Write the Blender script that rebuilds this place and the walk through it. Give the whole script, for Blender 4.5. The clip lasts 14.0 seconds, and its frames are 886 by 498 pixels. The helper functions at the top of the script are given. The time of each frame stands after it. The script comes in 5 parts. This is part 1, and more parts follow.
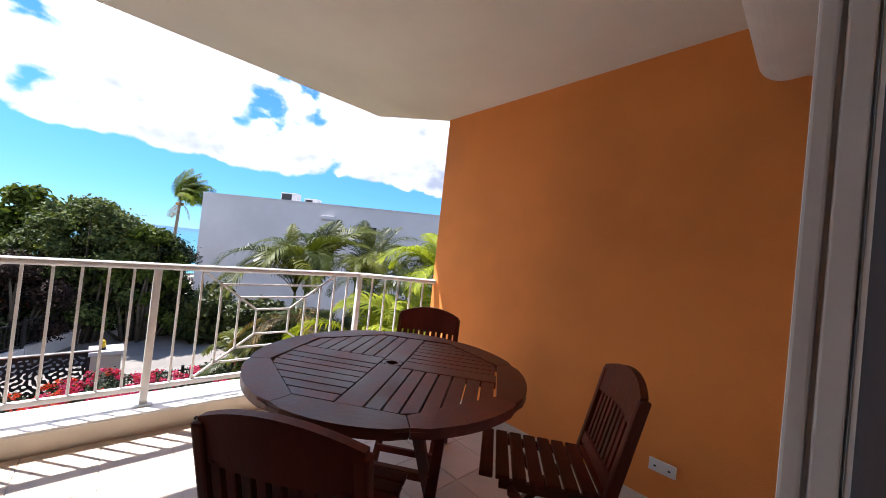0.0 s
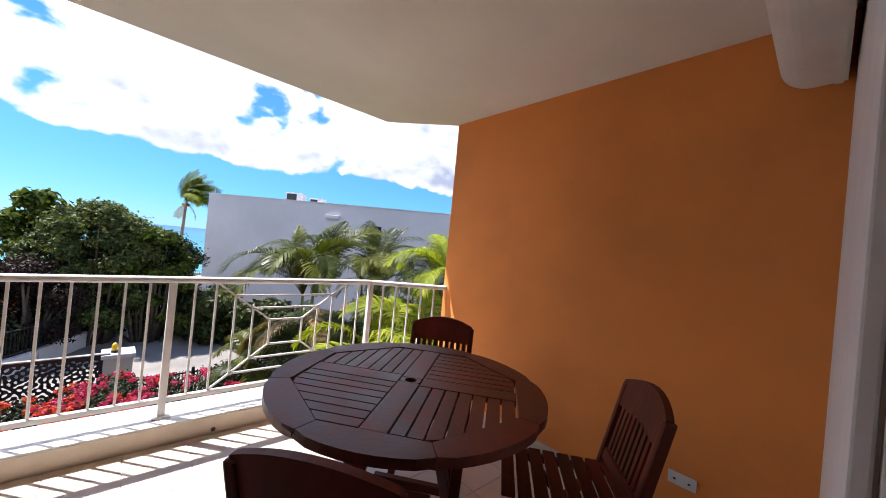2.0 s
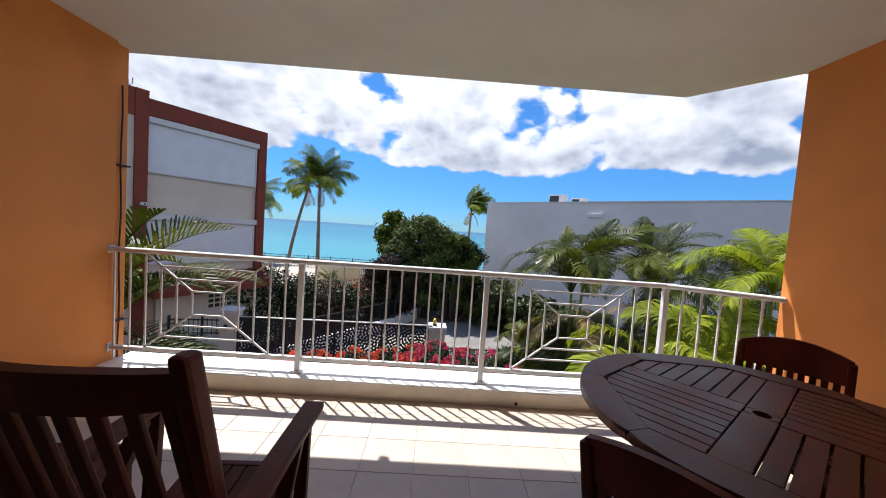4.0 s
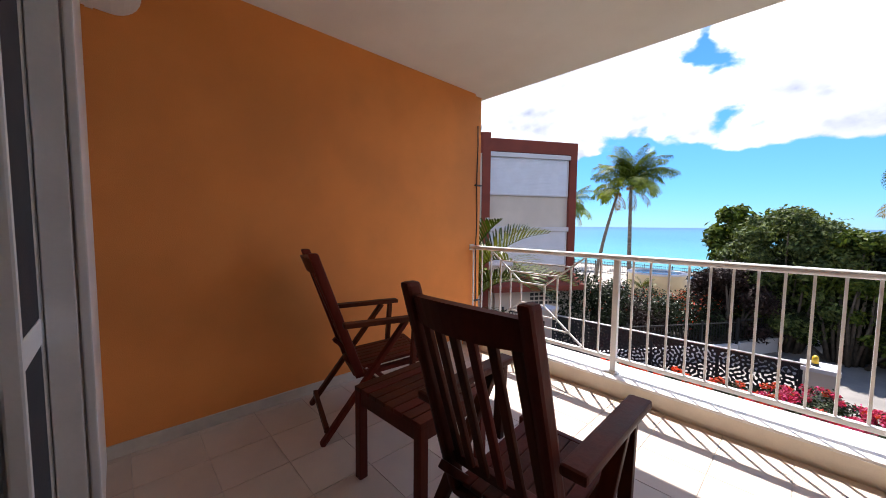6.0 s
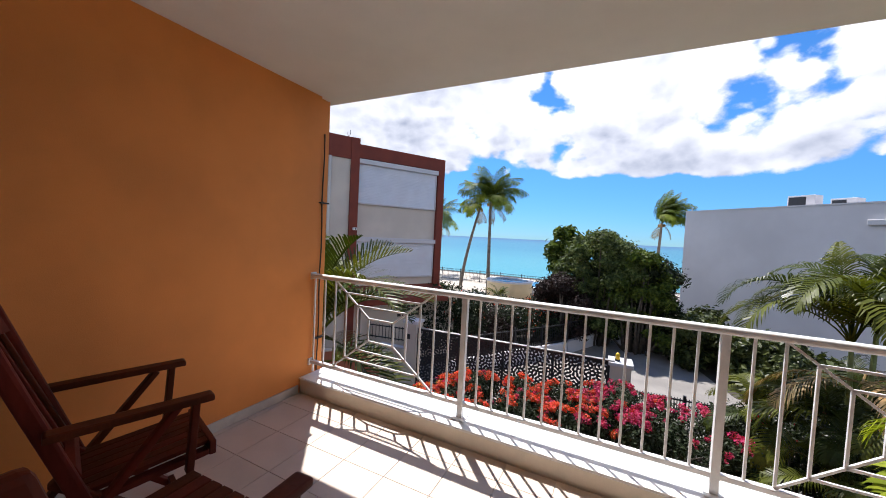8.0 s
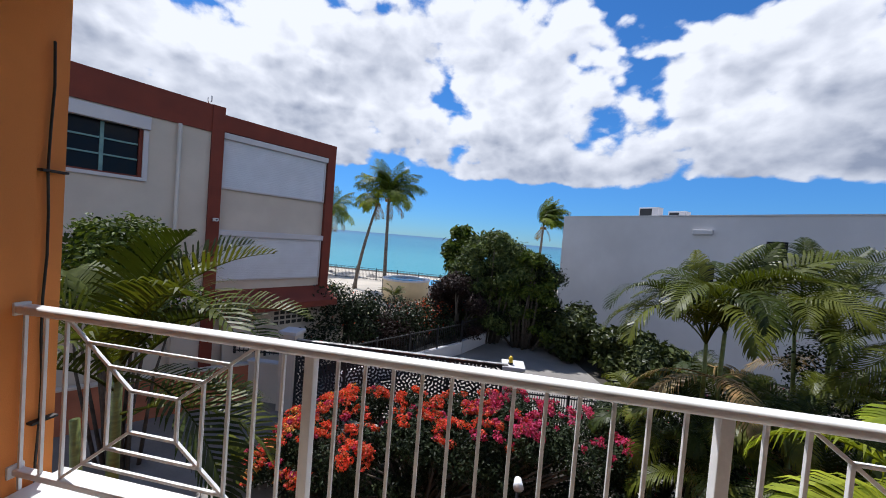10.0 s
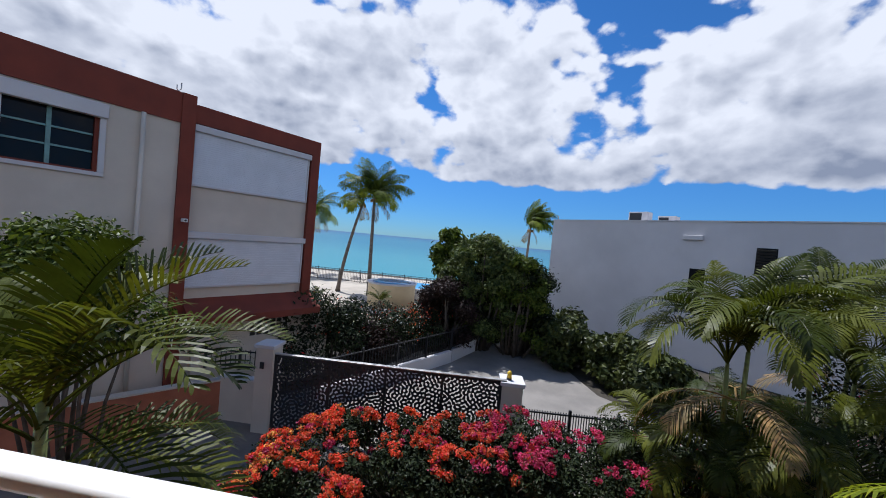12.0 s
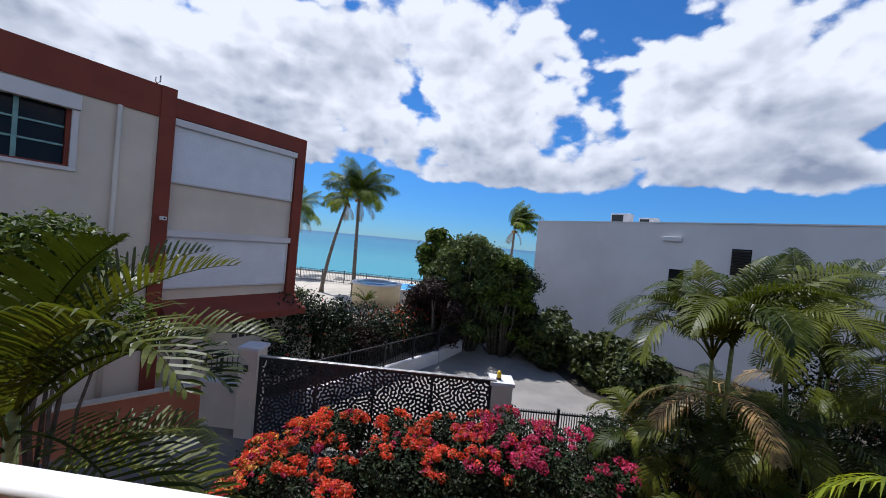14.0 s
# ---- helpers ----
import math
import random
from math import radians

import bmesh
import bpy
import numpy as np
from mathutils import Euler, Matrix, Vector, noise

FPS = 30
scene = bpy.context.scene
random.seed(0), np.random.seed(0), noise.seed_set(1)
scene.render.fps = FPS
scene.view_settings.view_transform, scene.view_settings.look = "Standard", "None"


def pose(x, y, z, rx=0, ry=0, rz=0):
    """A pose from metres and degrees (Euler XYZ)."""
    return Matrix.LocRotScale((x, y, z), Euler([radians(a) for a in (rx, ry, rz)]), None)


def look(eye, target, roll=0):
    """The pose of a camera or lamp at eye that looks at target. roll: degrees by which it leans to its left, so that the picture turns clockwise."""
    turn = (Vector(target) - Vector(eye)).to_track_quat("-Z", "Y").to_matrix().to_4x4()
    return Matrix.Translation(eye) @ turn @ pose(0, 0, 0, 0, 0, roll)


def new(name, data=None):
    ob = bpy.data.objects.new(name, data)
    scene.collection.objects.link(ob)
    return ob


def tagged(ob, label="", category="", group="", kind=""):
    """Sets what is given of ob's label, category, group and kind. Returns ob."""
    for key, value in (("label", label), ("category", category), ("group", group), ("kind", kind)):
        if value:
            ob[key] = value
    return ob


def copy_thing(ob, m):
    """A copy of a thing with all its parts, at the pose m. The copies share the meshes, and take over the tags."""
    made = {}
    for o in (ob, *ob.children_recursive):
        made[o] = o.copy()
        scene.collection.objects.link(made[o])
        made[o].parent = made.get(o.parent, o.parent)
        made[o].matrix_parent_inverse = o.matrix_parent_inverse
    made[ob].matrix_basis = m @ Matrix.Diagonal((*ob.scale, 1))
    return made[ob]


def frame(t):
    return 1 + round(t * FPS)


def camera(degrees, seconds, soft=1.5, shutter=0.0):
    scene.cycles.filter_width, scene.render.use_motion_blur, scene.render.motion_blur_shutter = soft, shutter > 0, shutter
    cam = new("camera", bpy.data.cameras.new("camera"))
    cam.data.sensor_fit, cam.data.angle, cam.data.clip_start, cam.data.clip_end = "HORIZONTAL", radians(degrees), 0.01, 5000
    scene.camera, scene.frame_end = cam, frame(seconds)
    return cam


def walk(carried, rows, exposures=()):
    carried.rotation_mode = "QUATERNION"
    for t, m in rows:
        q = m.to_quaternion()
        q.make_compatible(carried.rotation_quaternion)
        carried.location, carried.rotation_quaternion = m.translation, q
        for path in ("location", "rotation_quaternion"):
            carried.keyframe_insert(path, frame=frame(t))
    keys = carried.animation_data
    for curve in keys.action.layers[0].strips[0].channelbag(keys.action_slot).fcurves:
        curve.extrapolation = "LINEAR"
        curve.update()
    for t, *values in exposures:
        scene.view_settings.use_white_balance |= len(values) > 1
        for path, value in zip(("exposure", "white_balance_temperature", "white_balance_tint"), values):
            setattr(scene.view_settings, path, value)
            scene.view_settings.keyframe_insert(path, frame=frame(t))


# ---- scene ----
cam = camera(103.8, 14.0, 0.95)
PATH = [
    (0, (0.963, 0.182, 1.242), (2.32, 1.651, 1.276), 6.1),
    (0.5, (0.942, 0.196, 1.205), (2.325, 1.64, 1.239), 5.9),
    (1, (0.937, 0.204, 1.238), (2.319, 1.649, 1.272), 5.8),
    (1.5, (0.94, 0.214, 1.299), (2.311, 1.67, 1.316), 5.5),
    (2, (0.921, 0.235, 1.322), (2.262, 1.719, 1.335), 5.5),
    (2.5, (0.912, 0.263, 1.327), (2.138, 1.843, 1.323), 5.5),
    (3, (0.884, 0.27, 1.313), (1.797, 2.049, 1.279), 5.7),
    (3.5, (0.782, 0.268, 1.283), (1.299, 2.199, 1.205), 5.2),
    (4, (0.729, 0.294, 1.3), (0.776, 2.291, 1.19), 4.0),
    (4.2, (0.708, 0.312, 1.296), (0.559, 2.304, 1.184), 4.0),
    (6.3, (0.679, 0.297, 1.204), (-0.832, 1.602, 1.079), 0.6),
    (6.5, (0.661, 0.325, 1.218), (-0.86, 1.618, 1.101), 0.8),
    (7, (0.626, 0.415, 1.291), (-0.785, 1.829, 1.191), 1.2),
    (7.5, (0.629, 0.568, 1.356), (-0.526, 2.198, 1.273), 1.9),
    (8, (0.614, 0.751, 1.394), (-0.266, 2.545, 1.312), 2.9),
    (8.5, (0.542, 0.995, 1.413), (-0.155, 2.868, 1.338), 3.5),
    (9, (0.492, 1.237, 1.429), (-0.001, 3.175, 1.367), 3.7),
    (9.2, (0.463, 1.319, 1.432), (0.066, 3.278, 1.373), 3.9),
    (11.3, (0.244, 2.323, 1.495), (-0.047, 4.301, 1.429), 5.0),
    (11.5, (0.138, 2.353, 1.498), (-0.139, 4.332, 1.441), 5.1),
    (12, (0.038, 2.351, 1.542), (-0.201, 4.336, 1.49), 5.2),
    (12.5, (-0.069, 2.352, 1.516), (-0.161, 4.349, 1.48), 5.5),
    (13, (-0.126, 2.342, 1.524), (-0.209, 4.34, 1.486), 5.5),
    (13.5, (-0.13, 2.352, 1.523), (-0.243, 4.348, 1.477), 5.6),
    (14, (-0.114, 2.377, 1.506), (-0.26, 4.372, 1.467), 5.4),
]
EXPOSURE = [(0, 1.3, 6150, 15), (2, 1.2, 6150, 15), (3, 0.72, 6080, 12), (3.5, 0.62, 6060, 11), (4.2, 0.62, 6060, 11), (6.3, 1.2, 6200, 16), (7.5, 0.95, 6150, 15), (8.5, 0.62, 6100, 13), (9.2, 0.45, 6050, 12), (11.5, 0.14, 5780, 12), (14, 0.22, 5790, 12)]
walk(cam, [(t, look(eye, target, roll)) for t, eye, target, roll in PATH], EXPOSURE)

# ---- world, sun, exposure ----
SUN = Vector((-0.35, 0.40, 1.0)).normalized()
sun_el, sun_az = math.asin(SUN.z), math.atan2(SUN.x, SUN.y)
world = bpy.data.worlds.new("sky")
scene.world = world
world.use_nodes = True


def mathn(nt, op, a, b=None, clamp=False):
    n = nt.nodes.new("ShaderNodeMath")
    n.operation, n.use_clamp = op, clamp
    for i, v in enumerate((a, b)):
        if v is None:
            continue
        if isinstance(v, (int, float)):
            n.inputs[i].default_value = v
        else:
            nt.links.new(v, n.inputs[i])
    return n.outputs[0]


def maprange(nt, v, a, b, c=0.0, d=1.0):
    n = nt.nodes.new("ShaderNodeMapRange")
    n.interpolation_type = "SMOOTHSTEP"
    nt.links.new(v, n.inputs[0])
    for i, x in zip((1, 2, 3, 4), (a, b, c, d)):
        n.inputs[i].default_value = x
    return n.outputs[0]


def mixc(nt, fac, a, b, blend="MIX"):
    n = nt.nodes.new("ShaderNodeMix")
    n.data_type, n.blend_type = "RGBA", blend
    for sock, v in ((n.inputs[0], fac), (n.inputs[6], a), (n.inputs[7], b)):
        if isinstance(v, (int, float)):
            sock.default_value = v
        elif isinstance(v, tuple):
            sock.default_value = (*v, 1.0)
        else:
            nt.links.new(v, sock)
    return n.outputs[2]


def noise_tex(nt, vec, scale, detail=4.0, rough=0.55):
    n = nt.nodes.new("ShaderNodeTexNoise")
    n.inputs["Scale"].default_value, n.inputs["Detail"].default_value, n.inputs["Roughness"].default_value = scale, detail, rough
    if vec is not None:
        nt.links.new(vec, n.inputs["Vector"])
    return n.outputs["Fac"]


def build_sky():
    nt = world.node_tree
    nt.nodes.clear()
    out = nt.nodes.new("ShaderNodeOutputWorld")
    bg = nt.nodes.new("ShaderNodeBackground")
    sky = nt.nodes.new("ShaderNodeTexSky")
    sky.sky_type, sky.sun_disc = "NISHITA", False
    sky.sun_elevation, sky.sun_rotation = sun_el, sun_az
    sky.air_density, sky.dust_density, sky.ozone_density = 1.0, 0.0, 3.0
    co = nt.nodes.new("ShaderNodeTexCoord")
    sep = nt.nodes.new("ShaderNodeSeparateXYZ")
    nt.links.new(co.outputs["Generated"], sep.inputs[0])
    x, y, z = sep.outputs

    def lay(dx, dy, dz):
        # heaped cloud density at this direction, moved by an offset
        comb = nt.nodes.new("ShaderNodeCombineXYZ")
        for k, (v, o, f) in enumerate(((x, dx, 1.0), (y, dy, 1.0), (z, dz, 1.45))):
            nt.links.new(mathn(nt, "MULTIPLY", mathn(nt, "ADD", v, o), f), comb.inputs[k])
        big = noise_tex(nt, comb.outputs[0], 2.3, 2.0, 0.5)
        ragged = noise_tex(nt, comb.outputs[0], 9.0, 9.0, 0.62)
        total = mathn(nt, "ADD", mathn(nt, "MULTIPLY", big, 0.74), mathn(nt, "MULTIPLY", ragged, 0.20))
        nz = nt.nodes.new("ShaderNodeTexNoise")
        nz.inputs["Scale"].default_value, nz.inputs["Detail"].default_value = 8.0, 4.0
        nt.links.new(comb.outputs[0], nz.inputs["Vector"])
        warp = nt.nodes.new("ShaderNodeMix")
        warp.data_type, warp.blend_type = "RGBA", "LINEAR_LIGHT"
        warp.inputs[0].default_value = 0.05
        nt.links.new(comb.outputs[0], warp.inputs[6])
        nt.links.new(nz.outputs["Color"], warp.inputs[7])
        for scale, amount in ((6.0, 0.21), (13.0, 0.12), (29.0, 0.065)):
            v = nt.nodes.new("ShaderNodeTexVoronoi")
            v.feature = "SMOOTH_F1"
            v.inputs["Scale"].default_value, v.inputs["Smoothness"].default_value = scale, 0.35
            nt.links.new(warp.outputs[2], v.inputs["Vector"])
            total = mathn(nt, "ADD", total, mathn(nt, "MULTIPLY", mathn(nt, "SUBTRACT", 0.48, v.outputs["Distance"]), amount))
        return mathn(nt, "ADD", total, 0.04)

    body = lay(*CLOUD_SHIFT)
    sunward = lay(*(c + 0.030 * d for c, d in zip(CLOUD_SHIFT, (-0.45, 0.10, 0.85))))
    # cumulus with flat bases some ten degrees above the sea, broken overhead
    low = maprange(nt, z, 0.115, 0.20, -0.26, 0.14)
    high = maprange(nt, z, 0.34, 0.75, 0.0, -0.17)
    bias = mathn(nt, "ADD", low, high)
    dense = mathn(nt, "ADD", body, bias)
    cover = maprange(nt, dense, 0.515, 0.575)
    relief = mathn(nt, "SUBTRACT", sunward, body)
    thick = maprange(nt, dense, 0.57, 0.76, 0.0, 0.60)
    foot = maprange(nt, z, 0.15, 0.38, 0.54, -0.03)
    shade = mathn(nt, "ADD", mathn(nt, "ADD", mathn(nt, "MULTIPLY", relief, 4.2), mathn(nt, "MULTIPLY", thick, 0.75)), foot, True)
    cloud = mixc(nt, shade, CLOUD_LIT, CLOUD_SHADE)
    haze = maprange(nt, z, -0.02, 0.30, 1.0, 0.0)
    blue = mixc(nt, 1.0, sky.outputs[0], mixc(nt, haze, SKY_TINT, SKY_LOW), "MULTIPLY")
    col = mixc(nt, cover, blue, cloud)
    nt.links.new(col, bg.inputs[0])
    bg.inputs[1].default_value = SKY_STRENGTH
    nt.links.new(bg.outputs[0], out.inputs[0])


SKY_STRENGTH = 0.10
SKY_TINT = (0.34, 0.68, 0.98)
SKY_LOW = (0.26, 0.50, 0.82)
CLOUD_LIT, CLOUD_SHADE = (7.8, 7.8, 7.9), (2.5, 2.8, 3.5)
CLOUD_SHIFT = (0.35, 0.1, 0.0)
build_sky()
sun_data = bpy.data.lights.new("sun", "SUN")
sun_data.energy, sun_data.angle, sun_data.color = 5.0, radians(0.53), (1.0, 0.955, 0.88)
sun = new("sun", sun_data)
sun.matrix_world = look(SUN * 60, (0, 0, 0))


# ---- materials ----
def material(name, base, rough=0.6, metal=0.0, var=0.12, scale=6.0, fine=60.0, bump=0.15, dirt=None, dirt_at=(0.58, 0.75), spec=0.5, stretch=None,
             trans=0.0, island=0.0, objvar=0.0, bump_dist=0.004):
    m = bpy.data.materials.new(name)
    m.use_nodes = True
    nt = m.node_tree
    b = nt.nodes["Principled BSDF"]
    co = nt.nodes.new("ShaderNodeTexCoord")
    vec = co.outputs["Object"]
    if stretch:
        mp = nt.nodes.new("ShaderNodeMapping")
        mp.inputs["Scale"].default_value = stretch
        nt.links.new(vec, mp.inputs[0])
        vec = mp.outputs[0]
    n1 = noise_tex(nt, vec, scale, 5.0)
    n2 = noise_tex(nt, vec, fine, 4.0)
    lo = tuple(c * (1 - var * 1.6) for c in base)
    hi = tuple(min(1.0, c * (1 + var * 1.3)) for c in base)
    col = mixc(nt, maprange(nt, n1, 0.3, 0.7), lo, hi)
    col = mixc(nt, mathn(nt, "MULTIPLY", maprange(nt, n2, 0.35, 0.7), var * 1.2), col, tuple(c * 0.55 for c in base))
    if dirt:
        col = mixc(nt, mathn(nt, "MULTIPLY", maprange(nt, noise_tex(nt, vec, scale * 0.37, 7.0, 0.65), *dirt_at), 0.7), col, dirt)
    if island or objvar:
        if island:
            g = nt.nodes.new("ShaderNodeNewGeometry")
            r = g.outputs["Random Per Island"]
        else:
            g = nt.nodes.new("ShaderNodeObjectInfo")
            r = g.outputs["Random"]
        k = island or objvar
        hsv = nt.nodes.new("ShaderNodeHueSaturation")
        nt.links.new(col, hsv.inputs["Color"])
        nt.links.new(maprange(nt, r, 0.0, 1.0, 1 - k, 1 + k), hsv.inputs["Value"])
        nt.links.new(maprange(nt, r, 0.0, 1.0, 0.5 + 0.04 * k, 0.5 - 0.04 * k), hsv.inputs["Hue"])
        col = hsv.outputs[0]
    nt.links.new(col, b.inputs["Base Color"])
    nt.links.new(maprange(nt, n1, 0.2, 0.8, max(0.02, rough - 0.1), min(1.0, rough + 0.1)), b.inputs["Roughness"])
    b.inputs["Metallic"].default_value = metal
    b.inputs["Specular IOR Level"].default_value = spec
    if bump:
        bp = nt.nodes.new("ShaderNodeBump")
        bp.inputs["Strength"].default_value, bp.inputs["Distance"].default_value = bump, bump_dist
        nt.links.new(mathn(nt, "ADD", n2, mathn(nt, "MULTIPLY", n1, 0.6)), bp.inputs["Height"])
        nt.links.new(bp.outputs[0], b.inputs["Normal"])
    if trans:
        tr = nt.nodes.new("ShaderNodeBsdfTranslucent")
        nt.links.new(mixc(nt, 1.0, col, (1.25, 1.25, 0.55), "MULTIPLY"), tr.inputs[0])
        mx = nt.nodes.new("ShaderNodeMixShader")
        mx.inputs[0].default_value = trans
        nt.links.new(b.outputs[0], mx.inputs[1])
        nt.links.new(tr.outputs[0], mx.inputs[2])
        nt.links.new(mx.outputs[0], nt.nodes["Material Output"].inputs["Surface"])
    return m


M = dict(
    orange=material("orange_render", (0.80, 0.288, 0.074), 0.75, var=0.07, scale=1.1, fine=200, bump=0.35, spec=0.25),
    ceil=material("ceiling_paint", (0.80, 0.76, 0.68), 0.85, var=0.03, scale=1.5, fine=160, bump=0.2, spec=0.2),
    white=material("white_paint", (0.80, 0.79, 0.76), 0.45, var=0.04, scale=5, fine=90, bump=0.08),
    rail=material("rail_paint", (0.80, 0.79, 0.77), 0.38, var=0.05, scale=9, fine=120, bump=0.1, dirt=(0.45, 0.33, 0.22), dirt_at=(0.66, 0.80)),
    kerb=material("kerb_paint", (0.78, 0.70, 0.58), 0.65, var=0.06, scale=4, fine=120, bump=0.2, dirt=(0.42, 0.32, 0.22), dirt_at=(0.62, 0.82)),
    skirt=material("skirting_tile", (0.60, 0.53, 0.45), 0.5, var=0.1, scale=5, fine=80, dirt=(0.30, 0.24, 0.18)),
    tile=material("floor_tile", (0.60, 0.50, 0.41), 0.42, var=0.05, scale=3, fine=110, bump=0.12, dirt=(0.45, 0.38, 0.30), dirt_at=(0.64, 0.85), objvar=0.02),
    grout=material("grout", (0.60, 0.53, 0.46), 0.9, fine=200),
    teak=material("stained_teak", (0.105, 0.021, 0.010), 0.50, spec=0.14, var=0.25, scale=5, fine=70, stretch=(1, 1, 0.12), bump=0.2, objvar=0.2),
    teak_top=material("stained_teak_top", (0.130, 0.030, 0.016), 0.44, spec=0.28, var=0.22, scale=7, fine=60, bump=0.2, objvar=0.12),
    dark_room=material("room_wall", (0.28, 0.27, 0.26), 0.8),
    screen=material("insect_screen", (0.030, 0.032, 0.040), 0.75, fine=400, bump=0.3),
    metal=material("dull_metal", (0.45, 0.44, 0.42), 0.4, metal=0.9),
    black=material("black_steel", (0.018, 0.018, 0.02), 0.45, fine=120),
    cable=material("cable_sheath", (0.02, 0.018, 0.016), 0.6),
    plastic=material("white_plastic", (0.74, 0.74, 0.74), 0.35, var=0.02, bump=0.02),
    red=material("red_brown_paint", (0.20, 0.048, 0.030), 0.75, var=0.10, scale=1.2, fine=70, spec=0.25),
    cream=material("cream_render", (0.62, 0.55, 0.46), 0.8, var=0.05, scale=0.8, fine=60, spec=0.2, dirt=(0.42, 0.36, 0.29), dirt_at=(0.66, 0.85)),
    shutter=material("shutter_slats", (0.70, 0.72, 0.76), 0.5, var=0.03, scale=2),
    bwhite=material("white_render", (0.61, 0.59, 0.59), 0.85, var=0.05, scale=0.35, fine=40, spec=0.2, dirt=(0.45, 0.44, 0.44), dirt_at=(0.62, 0.85)),
    terra=material("terracotta_render", (0.42, 0.145, 0.075), 0.8, var=0.12, scale=1.5, fine=50),
    glass=material("dark_glass", (0.010, 0.011, 0.013), 0.12, var=0.0, bump=0, spec=0.15),
    teal=material("teal_frame", (0.16, 0.30, 0.29), 0.5),
    asphalt=material("worn_concrete_drive", (0.225, 0.206, 0.183), 0.9, var=0.14, scale=0.7, fine=22, bump=0.4, bump_dist=0.01, dirt=(0.15, 0.145, 0.14), dirt_at=(0.55, 0.8)),
    soil=material("garden_soil", (0.045, 0.037, 0.027), 0.95, var=0.3, scale=1.2, fine=12, bump=0.8, bump_dist=0.03),
    sand=material("pale_sand", (0.43, 0.38, 0.31), 0.9, var=0.12, scale=0.4, fine=8, bump=0.5, bump_dist=0.03),
    rock=material("shore_rock", (0.22, 0.20, 0.18), 0.9, var=0.3, scale=1.0, fine=9, bump=0.8, bump_dist=0.05),
    spa=material("cream_pool_wall", (0.66, 0.53, 0.33), 0.7, var=0.06, scale=1.0),
    pool=material("pool_water", (0.10, 0.33, 0.52), 0.08, var=0.05, scale=1.0, bump=0.1),
    yellow=material("yellow_lamp", (0.75, 0.50, 0.02), 0.4),
    trunk=material("palm_bark", (0.17, 0.135, 0.105), 0.9, var=0.25, scale=3, fine=14, stretch=(1, 1, 3), bump=0.8, bump_dist=0.02),
    bark=material("twig_bark", (0.10, 0.08, 0.06), 0.9, var=0.25, scale=6, fine=40, bump=0.5),
    stem=material("green_cane", (0.16, 0.19, 0.05), 0.5, var=0.2, scale=4, fine=30, stretch=(1, 1, 4)),
    frond=material("coconut_frond", (0.115, 0.150, 0.020), 0.5, spec=0.12, var=0.25, scale=3, fine=30, trans=0.36, objvar=0.4),
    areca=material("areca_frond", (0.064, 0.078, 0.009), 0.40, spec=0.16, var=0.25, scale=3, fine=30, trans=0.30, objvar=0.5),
    # lit copy of the areca green: sunshine is put into this brighter yellow-green base
    areca_bright=material("areca_frond_painted_sunlit", (0.25, 0.29, 0.022), 0.5, spec=0.12, var=0.22, scale=3, fine=30, trans=0.40, island=0.25),
    deadfrond=material("dry_frond", (0.26, 0.17, 0.055), 0.6, var=0.25, scale=3, trans=0.2, island=0.3),
    leaf=material("shrub_leaf", (0.082, 0.115, 0.018), 0.5, spec=0.12, var=0.3, scale=2, trans=0.2, island=0.45),
    leaf_mid=material("mid_green_leaf", (0.050, 0.064, 0.016), 0.45, spec=0.2, var=0.3, scale=2, trans=0.12, island=0.5),
    leaf_grey=material("grey_green_leaf", (0.100, 0.132, 0.040), 0.5, spec=0.15, var=0.3, scale=2, trans=0.2, island=0.5),
    leaf_dark=material("dark_shrub_leaf", (0.022, 0.032, 0.012), 0.5, spec=0.12, var=0.3, scale=2, trans=0.06, island=0.5),
    leaf_purple=material("purple_shrub_leaf", (0.030, 0.018, 0.015), 0.5, spec=0.12, var=0.3, scale=2, trans=0.1, island=0.4),
    bract=material("orange_red_bract", (0.66, 0.085, 0.025), 0.6, var=0.15, scale=1.2, trans=0.35, island=0.3),
    bract_pink=material("magenta_bract", (0.48, 0.025, 0.10), 0.6, var=0.15, scale=1.2, trans=0.35, island=0.3),
    bract_gold=material("golden_bract", (0.72, 0.36, 0.06), 0.6, var=0.15, scale=1.2, trans=0.35, island=0.3),
    white_flower=material("white_blossom", (0.75, 0.73, 0.70), 0.6, var=0.05, trans=0.2, island=0.1),
)


